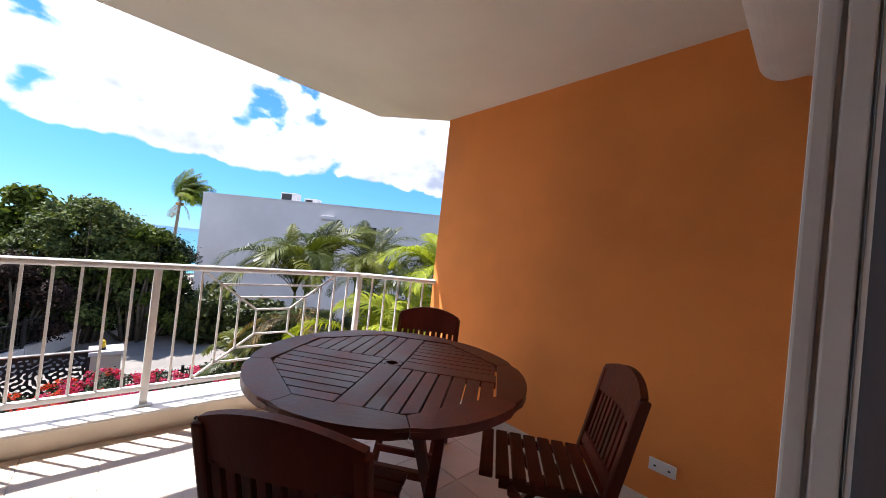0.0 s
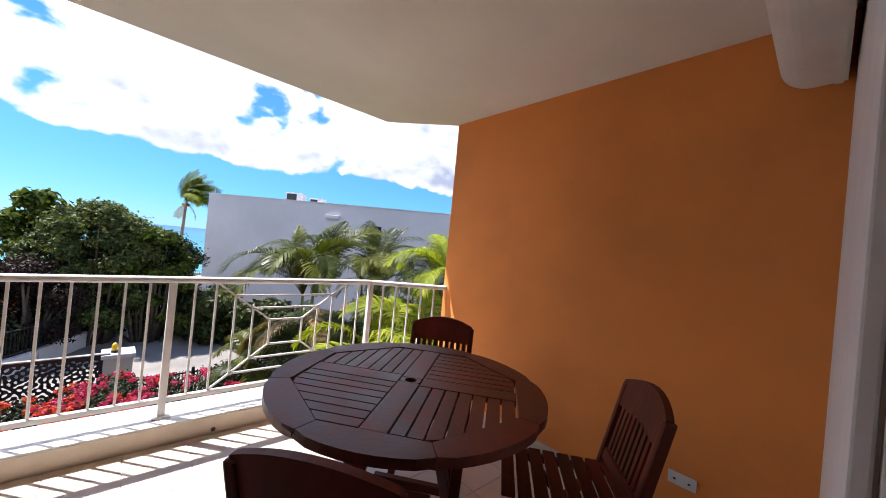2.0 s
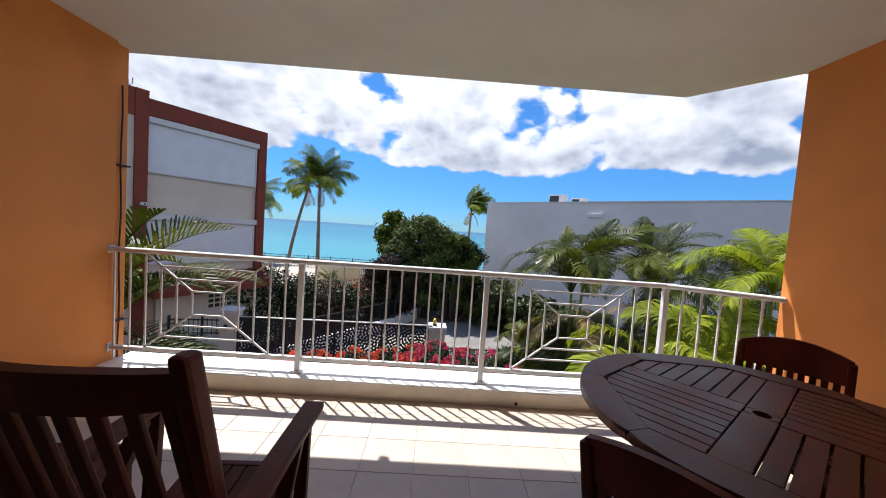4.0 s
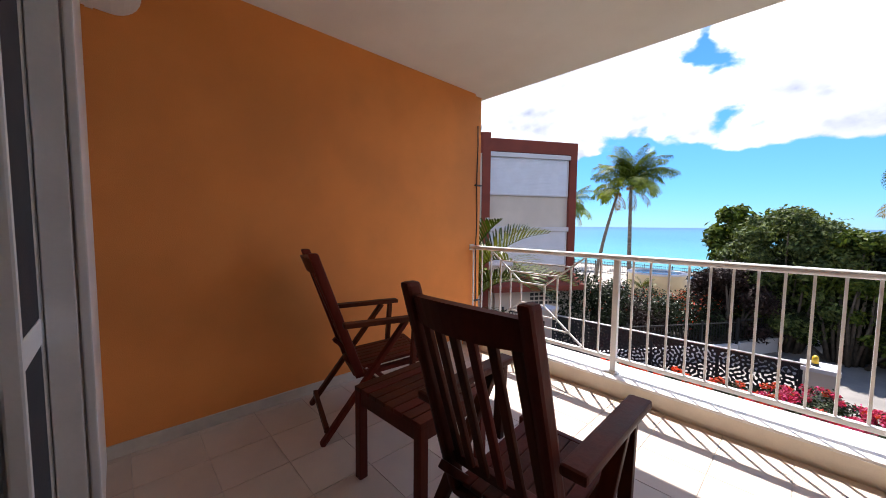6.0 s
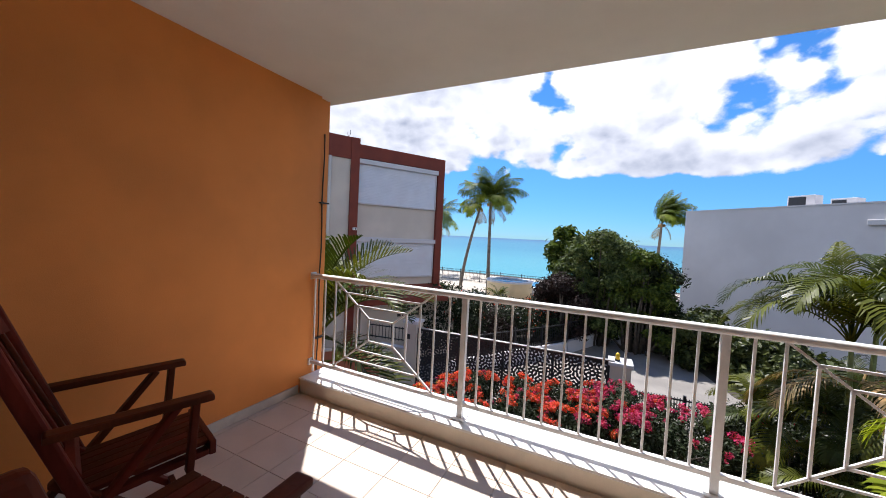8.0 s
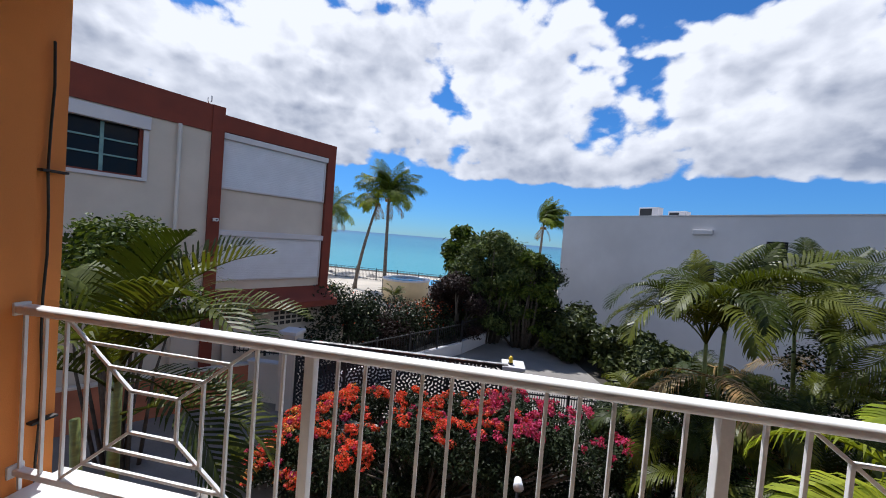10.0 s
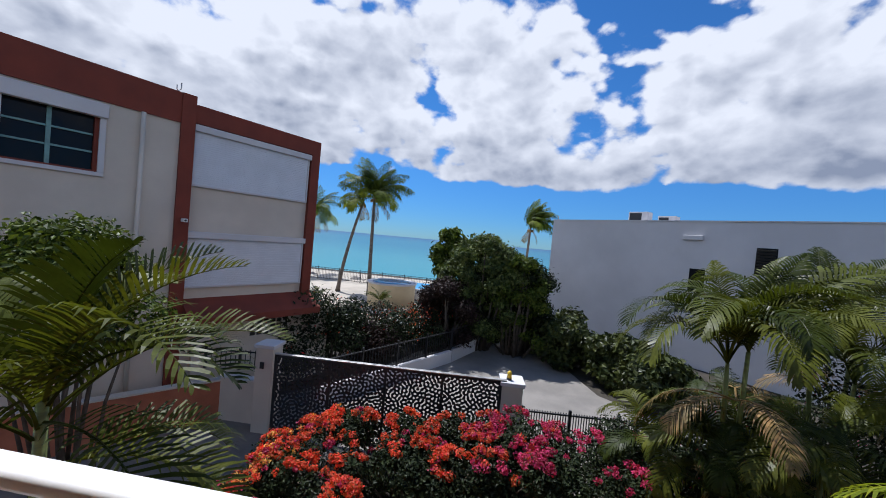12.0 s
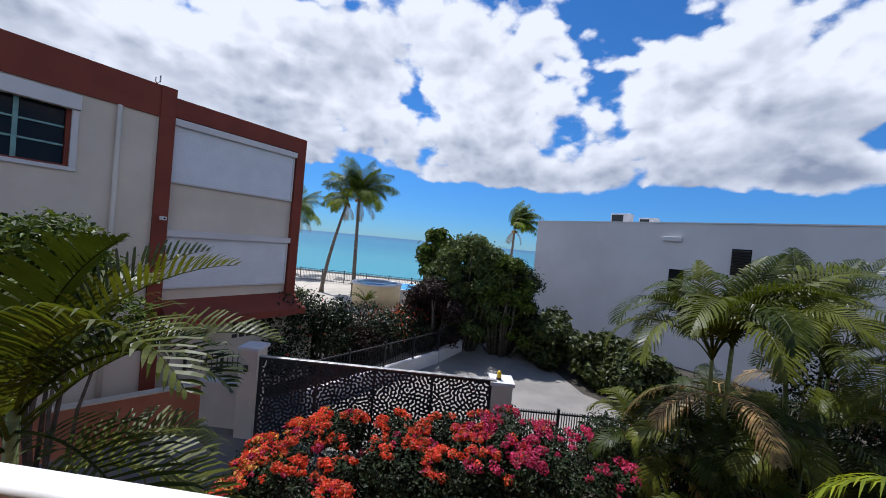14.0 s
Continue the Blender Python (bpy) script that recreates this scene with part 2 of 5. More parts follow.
def sea_material():
    m = bpy.data.materials.new("sea_water")
    m.use_nodes = True
    nt = m.node_tree
    b = nt.nodes["Principled BSDF"]
    co = nt.nodes.new("ShaderNodeTexCoord")
    sep = nt.nodes.new("ShaderNodeSeparateXYZ")
    nt.links.new(co.outputs["Object"], sep.inputs[0])
    mp = nt.nodes.new("ShaderNodeMapping")
    mp.inputs["Scale"].default_value = (0.012, 0.03, 1)
    nt.links.new(co.outputs["Object"], mp.inputs[0])
    reef = noise_tex(nt, mp.outputs[0], 1.0, 5.0, 0.6)
    dist = mathn(nt, "ADD", sep.outputs[1], mathn(nt, "MULTIPLY", mathn(nt, "SUBTRACT", reef, 0.5), 160.0))
    near = maprange(nt, dist, 45.0, 240.0)
    deep = maprange(nt, dist, 240.0, 1500.0)
    col = mixc(nt, near, SEA[0], SEA[1])
    col = mixc(nt, deep, col, SEA[2])
    nt.links.new(col, b.inputs["Base Color"])
    b.inputs["Roughness"].default_value = 0.35
    b.inputs["Specular IOR Level"].default_value = 0.15
    mp2 = nt.nodes.new("ShaderNodeMapping")
    mp2.inputs["Scale"].default_value = (0.25, 0.7, 1)
    nt.links.new(co.outputs["Object"], mp2.inputs[0])
    bp = nt.nodes.new("ShaderNodeBump")
    bp.inputs["Strength"].default_value, bp.inputs["Distance"].default_value = 0.5, 0.4
    nt.links.new(noise_tex(nt, mp2.outputs[0], 1.0, 6.0, 0.6), bp.inputs["Height"])
    nt.links.new(bp.outputs[0], b.inputs["Normal"])
    return m


SEA = ((0.046, 0.225, 0.27), (0.009, 0.140, 0.215), (0.004, 0.072, 0.165))
M["sea"] = sea_material()


# ---- mesh helpers ----
def as_mesh(name, bm, mat, smooth=False):
    me = bpy.data.meshes.new(name)
    bmesh.ops.recalc_face_normals(bm, faces=bm.faces)
    bm.to_mesh(me)
    bm.free()
    for mm in (mat if isinstance(mat, (list, tuple)) else (mat,)):
        me.materials.append(mm)
    if smooth:
        me.polygons.foreach_set("use_smooth", [True] * len(me.polygons))
    return me


def part(name, bm, mat, parent=None, label="", smooth=False, at=None):
    ob = new(name, bm if isinstance(bm, bpy.types.Mesh) else as_mesh(name, bm, mat, smooth))
    if parent is not None:
        ob.parent = parent
    if at is not None:
        ob.matrix_local = at
    return tagged(ob, label)


def thing(name, label, category, at=None, group="", kind=""):
    ob = new(name)
    if at is not None:
        ob.matrix_basis = at
    return tagged(ob, label, category, group, kind)


def box(bm, lo, hi, bevel=0.0, m=None):
    r = bmesh.ops.create_cube(bm, size=1.0)
    vs = r["verts"]
    lo, hi = Vector(lo), Vector(hi)
    for v in vs:
        v.co = Vector((lo.x + (v.co.x + 0.5) * (hi.x - lo.x), lo.y + (v.co.y + 0.5) * (hi.y - lo.y), lo.z + (v.co.z + 0.5) * (hi.z - lo.z)))
    if bevel:
        es = list({e for v in vs for e in v.link_edges})
        vs = bmesh.ops.bevel(bm, geom=es, offset=bevel, segments=2, affect="EDGES", profile=0.6)["verts"]
    if m is not None:
        bmesh.ops.transform(bm, matrix=m, verts=list(vs))
    return bm


def bar(bm, a, b, w, d, bevel=0.003, up=(0, 0, 1)):
    """A straight batten from a to b, w wide across and d deep along the up side."""
    a, b = Vector(a), Vector(b)
    z = (b - a).normalized()
    x = z.cross(Vector(up))
    x = x.normalized() if x.length > 1e-4 else Vector((1, 0, 0))
    y = z.cross(x)
    m = Matrix((x, y, z)).transposed().to_4x4()
    m.translation = a
    return box(bm, (-w / 2, -d / 2, 0), (w / 2, d / 2, (b - a).length), bevel, m)


def tube(bm, pts, radii, n=8, cap=True):
    pts = [Vector(p) for p in pts]
    if isinstance(radii, (int, float)):
        radii = [radii] * len(pts)
    rings = []
    for i, p in enumerate(pts):
        t = (pts[min(i + 1, len(pts) - 1)] - pts[max(i - 1, 0)]).normalized()
        x = t.cross(Vector((0.13, 0.21, 0.97) if abs(t.z) < 0.95 else (1, 0, 0))).normalized()
        y = t.cross(x)
        rings.append([bm.verts.new(p + radii[i] * (math.cos(k * math.tau / n) * x + math.sin(k * math.tau / n) * y)) for k in range(n)])
    for r0, r1 in zip(rings, rings[1:]):
        for k in range(n):
            bm.faces.new((r0[k], r0[(k + 1) % n], r1[(k + 1) % n], r1[k]))
    if cap:
        bm.faces.new(rings[0][::-1])
        bm.faces.new(rings[-1])
    return bm


def prism(bm, outline, z0, z1):
    lo = [bm.verts.new((x, y, z0)) for x, y in outline]
    hi = [bm.verts.new((x, y, z1)) for x, y in outline]
    n = len(outline)
    bm.faces.new(lo[::-1])
    bm.faces.new(hi)
    for i in range(n):
        bm.faces.new((lo[i], lo[(i + 1) % n], hi[(i + 1) % n], hi[i]))
    return bm


def extrude_profile(bm, profile, a, b):
    """Profile of (y, z) points swept along x from a to b."""
    r0 = [bm.verts.new((a, y, z)) for y, z in profile]
    r1 = [bm.verts.new((b, y, z)) for y, z in profile]
    n = len(profile)
    for i in range(n):
        bm.faces.new((r0[i], r0[(i + 1) % n], r1[(i + 1) % n], r1[i]))
    bm.faces.new(r0[::-1])
    bm.faces.new(r1)
    return bm


B = bmesh.new


def setting(name, bm, mat, label, category, smooth=False):
    return tagged(part(name, bm, mat, None, "", smooth), label, category, "", "structure")


# ---- the balcony ----
XL, XR, CEIL, FACE = -1.70, 3.14, 2.52, 0.22
G = -3.6
EDGE = [(XL, 3.12), (2.70, 3.12), (XR, 2.62)]
setting("wall_left", box(box(B(), (XL - 0.2, -0.2, G), (XL, 2.98, CEIL)), (XL - 0.2, 2.98, G), (XL - 0.035, 3.11, CEIL)), M["orange"], "orange painted side wall of the balcony", "wall")
setting("wall_right", box(B(), (XR, -0.2, G), (XR + 0.2, 2.63, CEIL)), M["orange"], "orange painted side wall of the balcony", "wall")
setting("ceiling", prism(B(), [(XL - 0.2, -0.2), (XR + 0.2, -0.2), (XR + 0.2, 2.66), (XR, 2.66), (2.70, 3.17), (XL - 0.2, 3.17)], CEIL, CEIL + 0.22), M["ceil"], "smooth cream painted balcony ceiling slab", "ceiling")
setting("floor", prism(B(), [(XL, -0.2), (XR, -0.2), (XR, 2.6), (2.70, 3.1), (XL, 3.1)], -0.22, -0.0045), M["grout"], "cream tiled balcony floor with thin joints", "floor")
DOOR_L, DOOR_R = -0.78, 1.70
facade = B()
box(facade, (XL, -0.02, 0), (DOOR_L - 0.002, FACE, CEIL))
box(facade, (DOOR_R + 0.002, -0.02, 0), (XR, 0.20, CEIL))
box(facade, (DOOR_L - 0.002, -0.02, 2.24), (DOOR_R + 0.002, FACE, CEIL))
setting("wall_facade", facade, M["white"], "white house wall with a wide door opening", "wall")
lower = B()
box(lower, (XL, 2.4, G), (XR, 2.6, -0.22))
setting("wall_below", lower, M["orange"], "plain orange wall under the balcony", "wall")
room = B()
box(room, (XL, -3.2, -0.2), (XR, -0.2, -0.0045))
box(room, (XL, -3.4, -0.2), (XR, -3.2, CEIL))
box(room, (XL - 0.2, -3.4, -0.2), (XL, -0.2, CEIL))
box(room, (XR, -3.4, -0.2), (XR + 0.2, -0.2, CEIL))
setting("wall_room", room, M["dark_room"], "dim unlit room walls behind the doorway", "wall")
setting("ceiling_room", box(B(), (XL - 0.2, -3.4, CEIL), (XR + 0.2, -0.2, CEIL + 0.22)), M["ceil"], "plain ceiling of the dim room", "ceiling")

# kerb with a cream face and white top, following the bent slab edge
kerb = B()
prism(kerb, [(XL + 0.002, 2.84), (2.58, 2.84), (XR - 0.002, 2.30), (XR - 0.002, 2.62), (2.70, 3.12), (XL + 0.002, 3.12)], -0.012, 0.115)
setting("kerb", kerb, M["kerb"], "low cream kerb with a worn inner face", "kerb")
cap = B()
prism(cap, [(XL + 0.003, 2.825), (2.574, 2.825), (XR - 0.003, 2.28), (XR - 0.003, 2.64), (2.705, 3.14), (XL + 0.003, 3.14)], 0.115, 0.132)
bmesh.ops.bevel(cap, geom=cap.edges[:], offset=0.005, segments=2, affect="EDGES")
setting("kerb_cap", cap, M["white"], "white painted top of the balcony kerb", "kerb")
for x0, x1 in ((XL, XL + 0.012), (XR - 0.012, XR)):
    setting("baseboard", box(B(), (x0, FACE, 0), (x1, 2.82 if x0 < 0 else 2.27, 0.07), 0.003), M["skirt"], "narrow tiled baseboard along the wall", "baseboard")


# ---- door: jambs, insect screens, roller shutter box ----
def jamb(name, x0, x1, y1):
    d = thing(name, "white aluminium jamb of the wide sliding doorway", "door", kind="structure")
    bm = B()
    box(bm, (x0, y1 - 0.022, 0.0), (x1, y1, 2.2), 0.004)
    part("jamb", bm, M["white"], d)
    part("slot", box(B(), (x0 + 0.012, y1 - 0.027, 0.0), (x1 - 0.012, y1 - 0.0225, 2.2)), M["metal"], d, "dark shutter slot")
    part("inner_jamb", box(B(), (x0, 0.149, 0.0), (x1, y1 - 0.0275, 2.2), 0.003), M["white"], d)
    bm = B()
    box(bm, (x0 + 0.01, 0.035, 0.0), (x1 - 0.01, 0.05, 2.23), 0.003)
    part("rear_track", bm, M["white"], d)
    return d


jamb("door_1", DOOR_L - 0.0, DOOR_L + 0.062, 0.238)
jamb("door_2", DOOR_R - 0.075, DOOR_R, 0.203)


def screen_door(x0, x1, handle_x):
    d = thing("screen_door", "sliding dark insect screen in a white frame, pushed open", "screen door")
    y0, y1 = 0.112, 0.147
    w0, w1 = (0.006, 0.018) if handle_x < 0 else (0.026, 0.006)
    for a, b in ((x0, x0 + w0), (x1 - w1, x1)):
        part("stile", box(B(), (a, y0, 0.02), (b, y1, 2.22), 0.006), M["white"], d)
    for a, b in ((0.02, 0.09), (0.88, 0.95), (2.16, 2.22)):
        part("cross_rail", box(B(), (x0 + w0, y0 + 0.003, a), (x1 - w1, y1 - 0.003, b), 0.005), M["white"], d)
    for a, b in ((0.09, 0.88), (0.95, 2.16)):
        part("mesh_panel", box(B(), (x0 + w0, 0.135, a), (x1 - w1, 0.141, b)), M["screen"], d)
    bm = B()
    pts = [(handle_x, y0 - 0.035 * math.sin(math.pi * k / 10), 0.98 + 0.24 * k / 10) for k in range(11)]
    tube(bm, pts, 0.012, 8)
    part("handle", bm, M["white"], d, "curved white pull handle", True)
    part("latch", box(B(), (handle_x - 0.018, y0 - 0.02, 0.86), (handle_x + 0.018, y0, 0.93), 0.004), M["metal"], d, "small metal latch")
    return d


screen_door(DOOR_L + 0.066, -0.425, -0.434)
screen_door(1.27, DOOR_R - 0.08, 1.287)
housing = B()
prof = [(FACE + 0.002, 2.515), (FACE + 0.002, 2.215)]
prof += [(0.325 + 0.115 * math.sin(a), 2.335 - 0.125 * math.cos(a)) for a in (k * math.pi / 16 for k in range(0, 9))]
prof += [(0.442, 2.515)]
extrude_profile(housing, prof, XL + 0.004, XR - 0.004)
sb = tagged(part("shutter_box", housing, M["white"]), "white rounded roller shutter box under the ceiling", "shutter box")
part("bottom_lip", box(B(), (XL + 0.01, 0.235, 2.205), (XR - 0.01, 0.262, 2.2145)), M["white"], sb)


# ---- railing ----
def railing():
    r = thing("railing", "white painted steel balcony railing with square web patterns", "railing")
    y = 2.95
    top, low = 0.985, 0.235
    a, c, d = XL + 0.03, 2.55, (XR - 0.004, 2.585)
    bm = B()
    bar(bm, (a - 0.02, y, top), (c + 0.01, y, top), 0.064, 0.038, 0.013)
    bar(bm, (c, y, top), (*d, top), 0.064, 0.038, 0.013)
    part("handrail", bm, M["rail"], r, "", True)
    bm = B()
    bar(bm, (a - 0.02, y, low), (c + 0.01, y, low), 0.035, 0.03, 0.006)
    bar(bm, (c, y, low), (*d, low), 0.035, 0.03, 0.006)
    part("bottom_rail", bm, M["rail"], r)
    for x in (-0.27, 1.15, 2.55):
        p = part("post", box(B(), (x - 0.02, y - 0.02, 0.136), (x + 0.02, y + 0.02, top - 0.012), 0.004), M["rail"], r)
        part("base_plate", box(B(), (x - 0.045, y - 0.05, 0.133), (x + 0.045, y + 0.05, 0.141), 0.002), M["rail"], p)
    for z in (top, low):
        part("wall_bracket", box(B(), (XL - 0.03, y - 0.03, z - 0.03), (XL + 0.012, y + 0.03, z + 0.03), 0.006), M["rail"], r, "rust-stained wall bracket")
    rod = 0.013

    def upright(x, z0=low + 0.015, z1=top - 0.016, yy=y):
        part("baluster", bar(B(), (x, yy, z0), (x, yy, z1), rod, rod, 0.002, (0, 1, 0)), M["rail"], r)

    def web(x0, x1):
        mid, hz, zc = (x0 + x1) / 2, (top - low) / 2 - 0.016, (top + low) / 2
        s = (x1 - x0) / 12.0
        for k in (6, 5, 4):
            for sg in (-1, 1):
                if not (k == 6):
                    upright(mid + sg * k * s)
        R = 4.0
        for k in (3, 2, 1):
            fx, fz = k * s, hz * k / R
            for sg in (-1, 1):
                upright(mid + sg * fx, zc - fz, zc + fz)
                part("web_bar", bar(B(), (mid - fx, y, zc + sg * fz), (mid + fx, y, zc + sg * fz), rod, rod, 0.002, (0, 1, 0)), M["rail"], r)
        for sx in (-1, 1):
            for sz in (-1, 1):
                part("web_bar", bar(B(), (mid + sx * s, y, zc + sz * hz / R), (mid + sx * 4 * s, y, zc + sz * hz), rod, rod, 0.002, (0, 1, 0)), M["rail"], r)

    upright(a, 0.15, top)
    web(a, -0.27)
    for k in range(1, 13):
        upright(-0.27 + k * 1.42 / 13)
    web(1.15, 2.55)
    for k in range(1, 6):
        f = k / 6
        upright(c + (d[0] - c) * f, yy=y + (d[1] - y) * f)
    return r


railing()
cable = tagged(part("cable", tube(B(), [(XL - 0.012, 3.035 + 0.006 * math.sin(i * 1.7), 2.22 - i * 0.2) for i in range(12)], 0.006, 6), M["cable"], None, "", True), "thin black cable clipped down the orange wall", "cable")
for z in (1.62, 0.42):
    part("clip", box(B(), (XL - 0.03, 3.0, z - 0.006), (XL + 0.006, 3.10, z + 0.006), 0.002), M["cable"], cable)
spout = thing("drain_spout", "short grey drain spout at the upper slab edge", "drain spout")
part("pipe", tube(B(), [(-0.42, 3.10, 2.705), (-0.42, 3.27, 2.70)], 0.03, 12), M["metal"], spout, "", True)
hole = tagged(part("drain_hole", tube(B(), [(1.42, 2.8385, 0.028), (1.42, 2.836, 0.028)], 0.014, 12), M["black"]), "small round drain hole in the kerb face", "drain hole", "", "structure")
outlet = thing("wall_socket", "white plastic double wall socket plate on the orange wall", "socket")
part("plate", box(B(), (XR - 0.012, 0.61, 0.225), (XR - 0.001, 0.735, 0.288), 0.003), M["plastic"], outlet)
for yy in (0.64, 0.705):
    part("socket_hole", box(B(), (XR - 0.0145, yy - 0.006, 0.251), (XR - 0.0125, yy + 0.006, 0.259)), M["cable"], outlet)


# ---- wooden furniture ----
def curved_crest(bm, w, z0, z1, y, rise, thick, bow=0.03, n=10):
    """A crest rail with an arched top, bowed backwards."""
    rows = []
    for i in range(n + 1):
        u = -1 + 2 * i / n
        x, yy = u * w / 2, y - bow * (1 - u * u)
        zt = z1 + rise * (1 - u * u)
        rows.append([bm.verts.new((x, yy + s, z)) for s, z in ((-thick / 2, z0), (thick / 2, z0), (thick / 2, zt), (-thick / 2, zt))])
    for a, b in zip(rows, rows[1:]):
        for k in range(4):
            bm.faces.new((a[k], a[(k + 1) % 4], b[(k + 1) % 4], b[k]))
    bm.faces.new(rows[0][::-1])
    bm.faces.new(rows[-1])
    return bm


def shear_y(bm, z0, k):
    for v in bm.verts:
        if v.co.z > z0:
            v.co.y -= (v.co.z - z0) * k
    return bm


def dining_chair(at):
    """Folding chair that faces +y, its back at -y."""
    c = thing("dining_chair", "dark red-brown slatted wooden folding chair at the round table", "chair", at, "chairs round the table")
    t, k = M["teak"], 0.24
    W, H = 0.42, 0.875
    part("crest_rail", shear_y(curved_crest(B(), W - 0.02, 0.715, 0.825, -0.12, 0.045, 0.026, 0.02), 0.42, k), t, c)
    part("lower_back_rail", shear_y(box(B(), (-W / 2 + 0.035, -0.135, 0.475), (W / 2 - 0.035, -0.112, 0.52), 0.004), 0.42, k), t, c)
    for i in range(9):
        x = -0.155 + i * 0.31 / 8
        part("back_slat", shear_y(box(B(), (x - 0.0125, -0.143, 0.52), (x + 0.0125, -0.121, 0.725), 0.003), 0.42, k), t, c)
    for s in (-1, 1):
        x = s * (W / 2 - 0.015)
        part("back_stile", shear_y(box(B(), (x - 0.016, -0.145, 0.40), (x + 0.016, -0.105, 0.815), 0.008), 0.42, k), t, c)
        part("rear_leg", bar(B(), (x, -0.20, 0.0), (x, 0.20, 0.425), 0.03, 0.038, 0.006, (1, 0, 0)), t, c)
        x2 = s * (W / 2 - 0.05)
        part("front_leg", bar(B(), (x2, 0.24, 0.0), (x2, -0.12, 0.44), 0.03, 0.038, 0.006, (1, 0, 0)), t, c)
        part("seat_rail", box(B(), (x2 - 0.012, -0.17, 0.405), (x2 + 0.012, 0.24, 0.437), 0.004), t, c)
    for i in range(8):
        yy = -0.17 + i * 0.062
        part("seat_slat", box(B(), (-W / 2 + 0.035, yy, 0.438), (W / 2 - 0.035, yy + 0.052, 0.456), 0.005), t, c)
    part("stretcher", box(B(), (-W / 2 + 0.05, 0.17, 0.085), (W / 2 - 0.05, 0.19, 0.12), 0.004), t, c)
    part("stretcher", box(B(), (-W / 2 + 0.05, -0.16, 0.055), (W / 2 - 0.05, -0.14, 0.09), 0.004), t, c)
    return c


TC = (1.874, 1.416)


def facing(px, py, deg):
    return pose(px, py, 0, 0, 0, deg)


CHAIR_AT = [(217, 0.56, 307), (39, 0.66, 129), (-50, 0.735, 38)]
first = None
for ang, dist, turn in CHAIR_AT:
    px, py = TC[0] + dist * math.cos(radians(ang)), TC[1] + dist * math.sin(radians(ang))
    m = facing(px, py, turn)
    first = copy_thing(first, m) if first else dining_chair(m)


def round_table():
    R, Z = 0.575, 0.754
    t = thing("round_table", "dark stained round wooden table with slatted quarters and parasol hole", "table", pose(*TC, 0, 0, 0, TABLE_TURN))
    hexr = 0.492
    # eight rim segments, octagonal inside and round outside
    for k in range(8):
        a0, a1 = (k + 0.5) * math.tau / 8 + 0.003, (k + 1.5) * math.tau / 8 - 0.003
        bm = B()
        n = 8
        outer = [(R * math.cos(a0 + (a1 - a0) * i / n), R * math.sin(a0 + (a1 - a0) * i / n)) for i in range(n + 1)]
        inner = [(hexr * math.cos(a), hexr * math.sin(a)) for a in (a1, a0)]
        prism(bm, outer + inner, Z - 0.032, Z)
        es = [e for e in bm.edges if all(abs(v.co.xy.length - R) < 1e-4 for v in e.verts) and abs(e.verts[0].co.z - e.verts[1].co.z) < 1e-5]
        bmesh.ops.bevel(bm, geom=es, offset=0.009, segments=3, affect="EDGES")
        part("rim_segment", bm, M["teak_top"], t)
    ap = hexr * math.cos(math.pi / 8) - 0.004
    w = 0.046
    # two crossing boards
    part("cross_board", box(B(), (-ap, -w, Z - 0.028), (-0.028, w, Z - 0.002), 0.003), M["teak_top"], t)
    part("cross_board", box(B(), (0.028, -w, Z - 0.028), (ap, w, Z - 0.002), 0.003), M["teak_top"], t)
    part("cross_board", box(B(), (-w, w + 0.004, Z - 0.028), (w, ap, Z - 0.002), 0.003), M["teak_top"], t)
    part("cross_board", box(B(), (-w, -ap, Z - 0.028), (w, -w - 0.004, Z - 0.002), 0.003), M["teak_top"], t)
    bm = B()
    ring = [(0.026 * math.cos(a), 0.026 * math.sin(a)) for a in (i * math.tau / 20 for i in range(20))]
    lo_out = 0.0275
    r0 = [bm.verts.new((x, y, Z - 0.002)) for x, y in ring]
    r1 = [bm.verts.new((x, y, Z - 0.030)) for x, y in ring]
    sq = []
    for x, y in ring:
        f = lo_out / max(abs(x), abs(y)) if max(abs(x), abs(y)) > 0 else 1
        sq.append(bm.verts.new((x * f, y * f * 1.6 if abs(y) >= abs(x) else y * f, Z - 0.002)))
    for i in range(20):
        j = (i + 1) % 20
        bm.faces.new((r0[i], r0[j], sq[j], sq[i]))
        bm.faces.new((r0[i], r1[i], r1[j], r0[j]))
    part("hole_ring", bm, M["teak_top"], t)
    # slats in the quarters, direction turning from one quarter to the next
    n = 7
    span = ap - w - 0.006
    step = span / n
    for q in range(4):
        rot = pose(0, 0, 0, 0, 0, 90 * q)
        for i in range(n):
            a0 = w + 0.006 + i * step
            a1 = a0 + step - 0.008
            # a slat runs along x at y from a0 to a1, cut by the slanting edge of the octagon
            xe0 = min(ap, 1.4142 * (hexr * math.cos(math.pi / 8)) - a0) - 0.006
            xe1 = min(ap, 1.4142 * (hexr * math.cos(math.pi / 8)) - a1) - 0.006
            bm = B()
            prism(bm, [(w + 0.006, a0), (xe0, a0), (xe1, a1), (w + 0.006, a1)], Z - 0.026, Z - 0.003)
            bmesh.ops.transform(bm, matrix=rot, verts=bm.verts[:])
            part("slat", bm, M["teak_top"], t)
    for q in range(4):
        rot = pose(0, 0, 0, 0, 0, 90 * q + 45)
        bm = box(B(), (0.03, -0.02, Z - 0.075), (0.50, 0.02, Z - 0.034), 0.004)
        bmesh.ops.transform(bm, matrix=rot, verts=bm.verts[:])
        part("under_frame", bm, M["teak"], t)
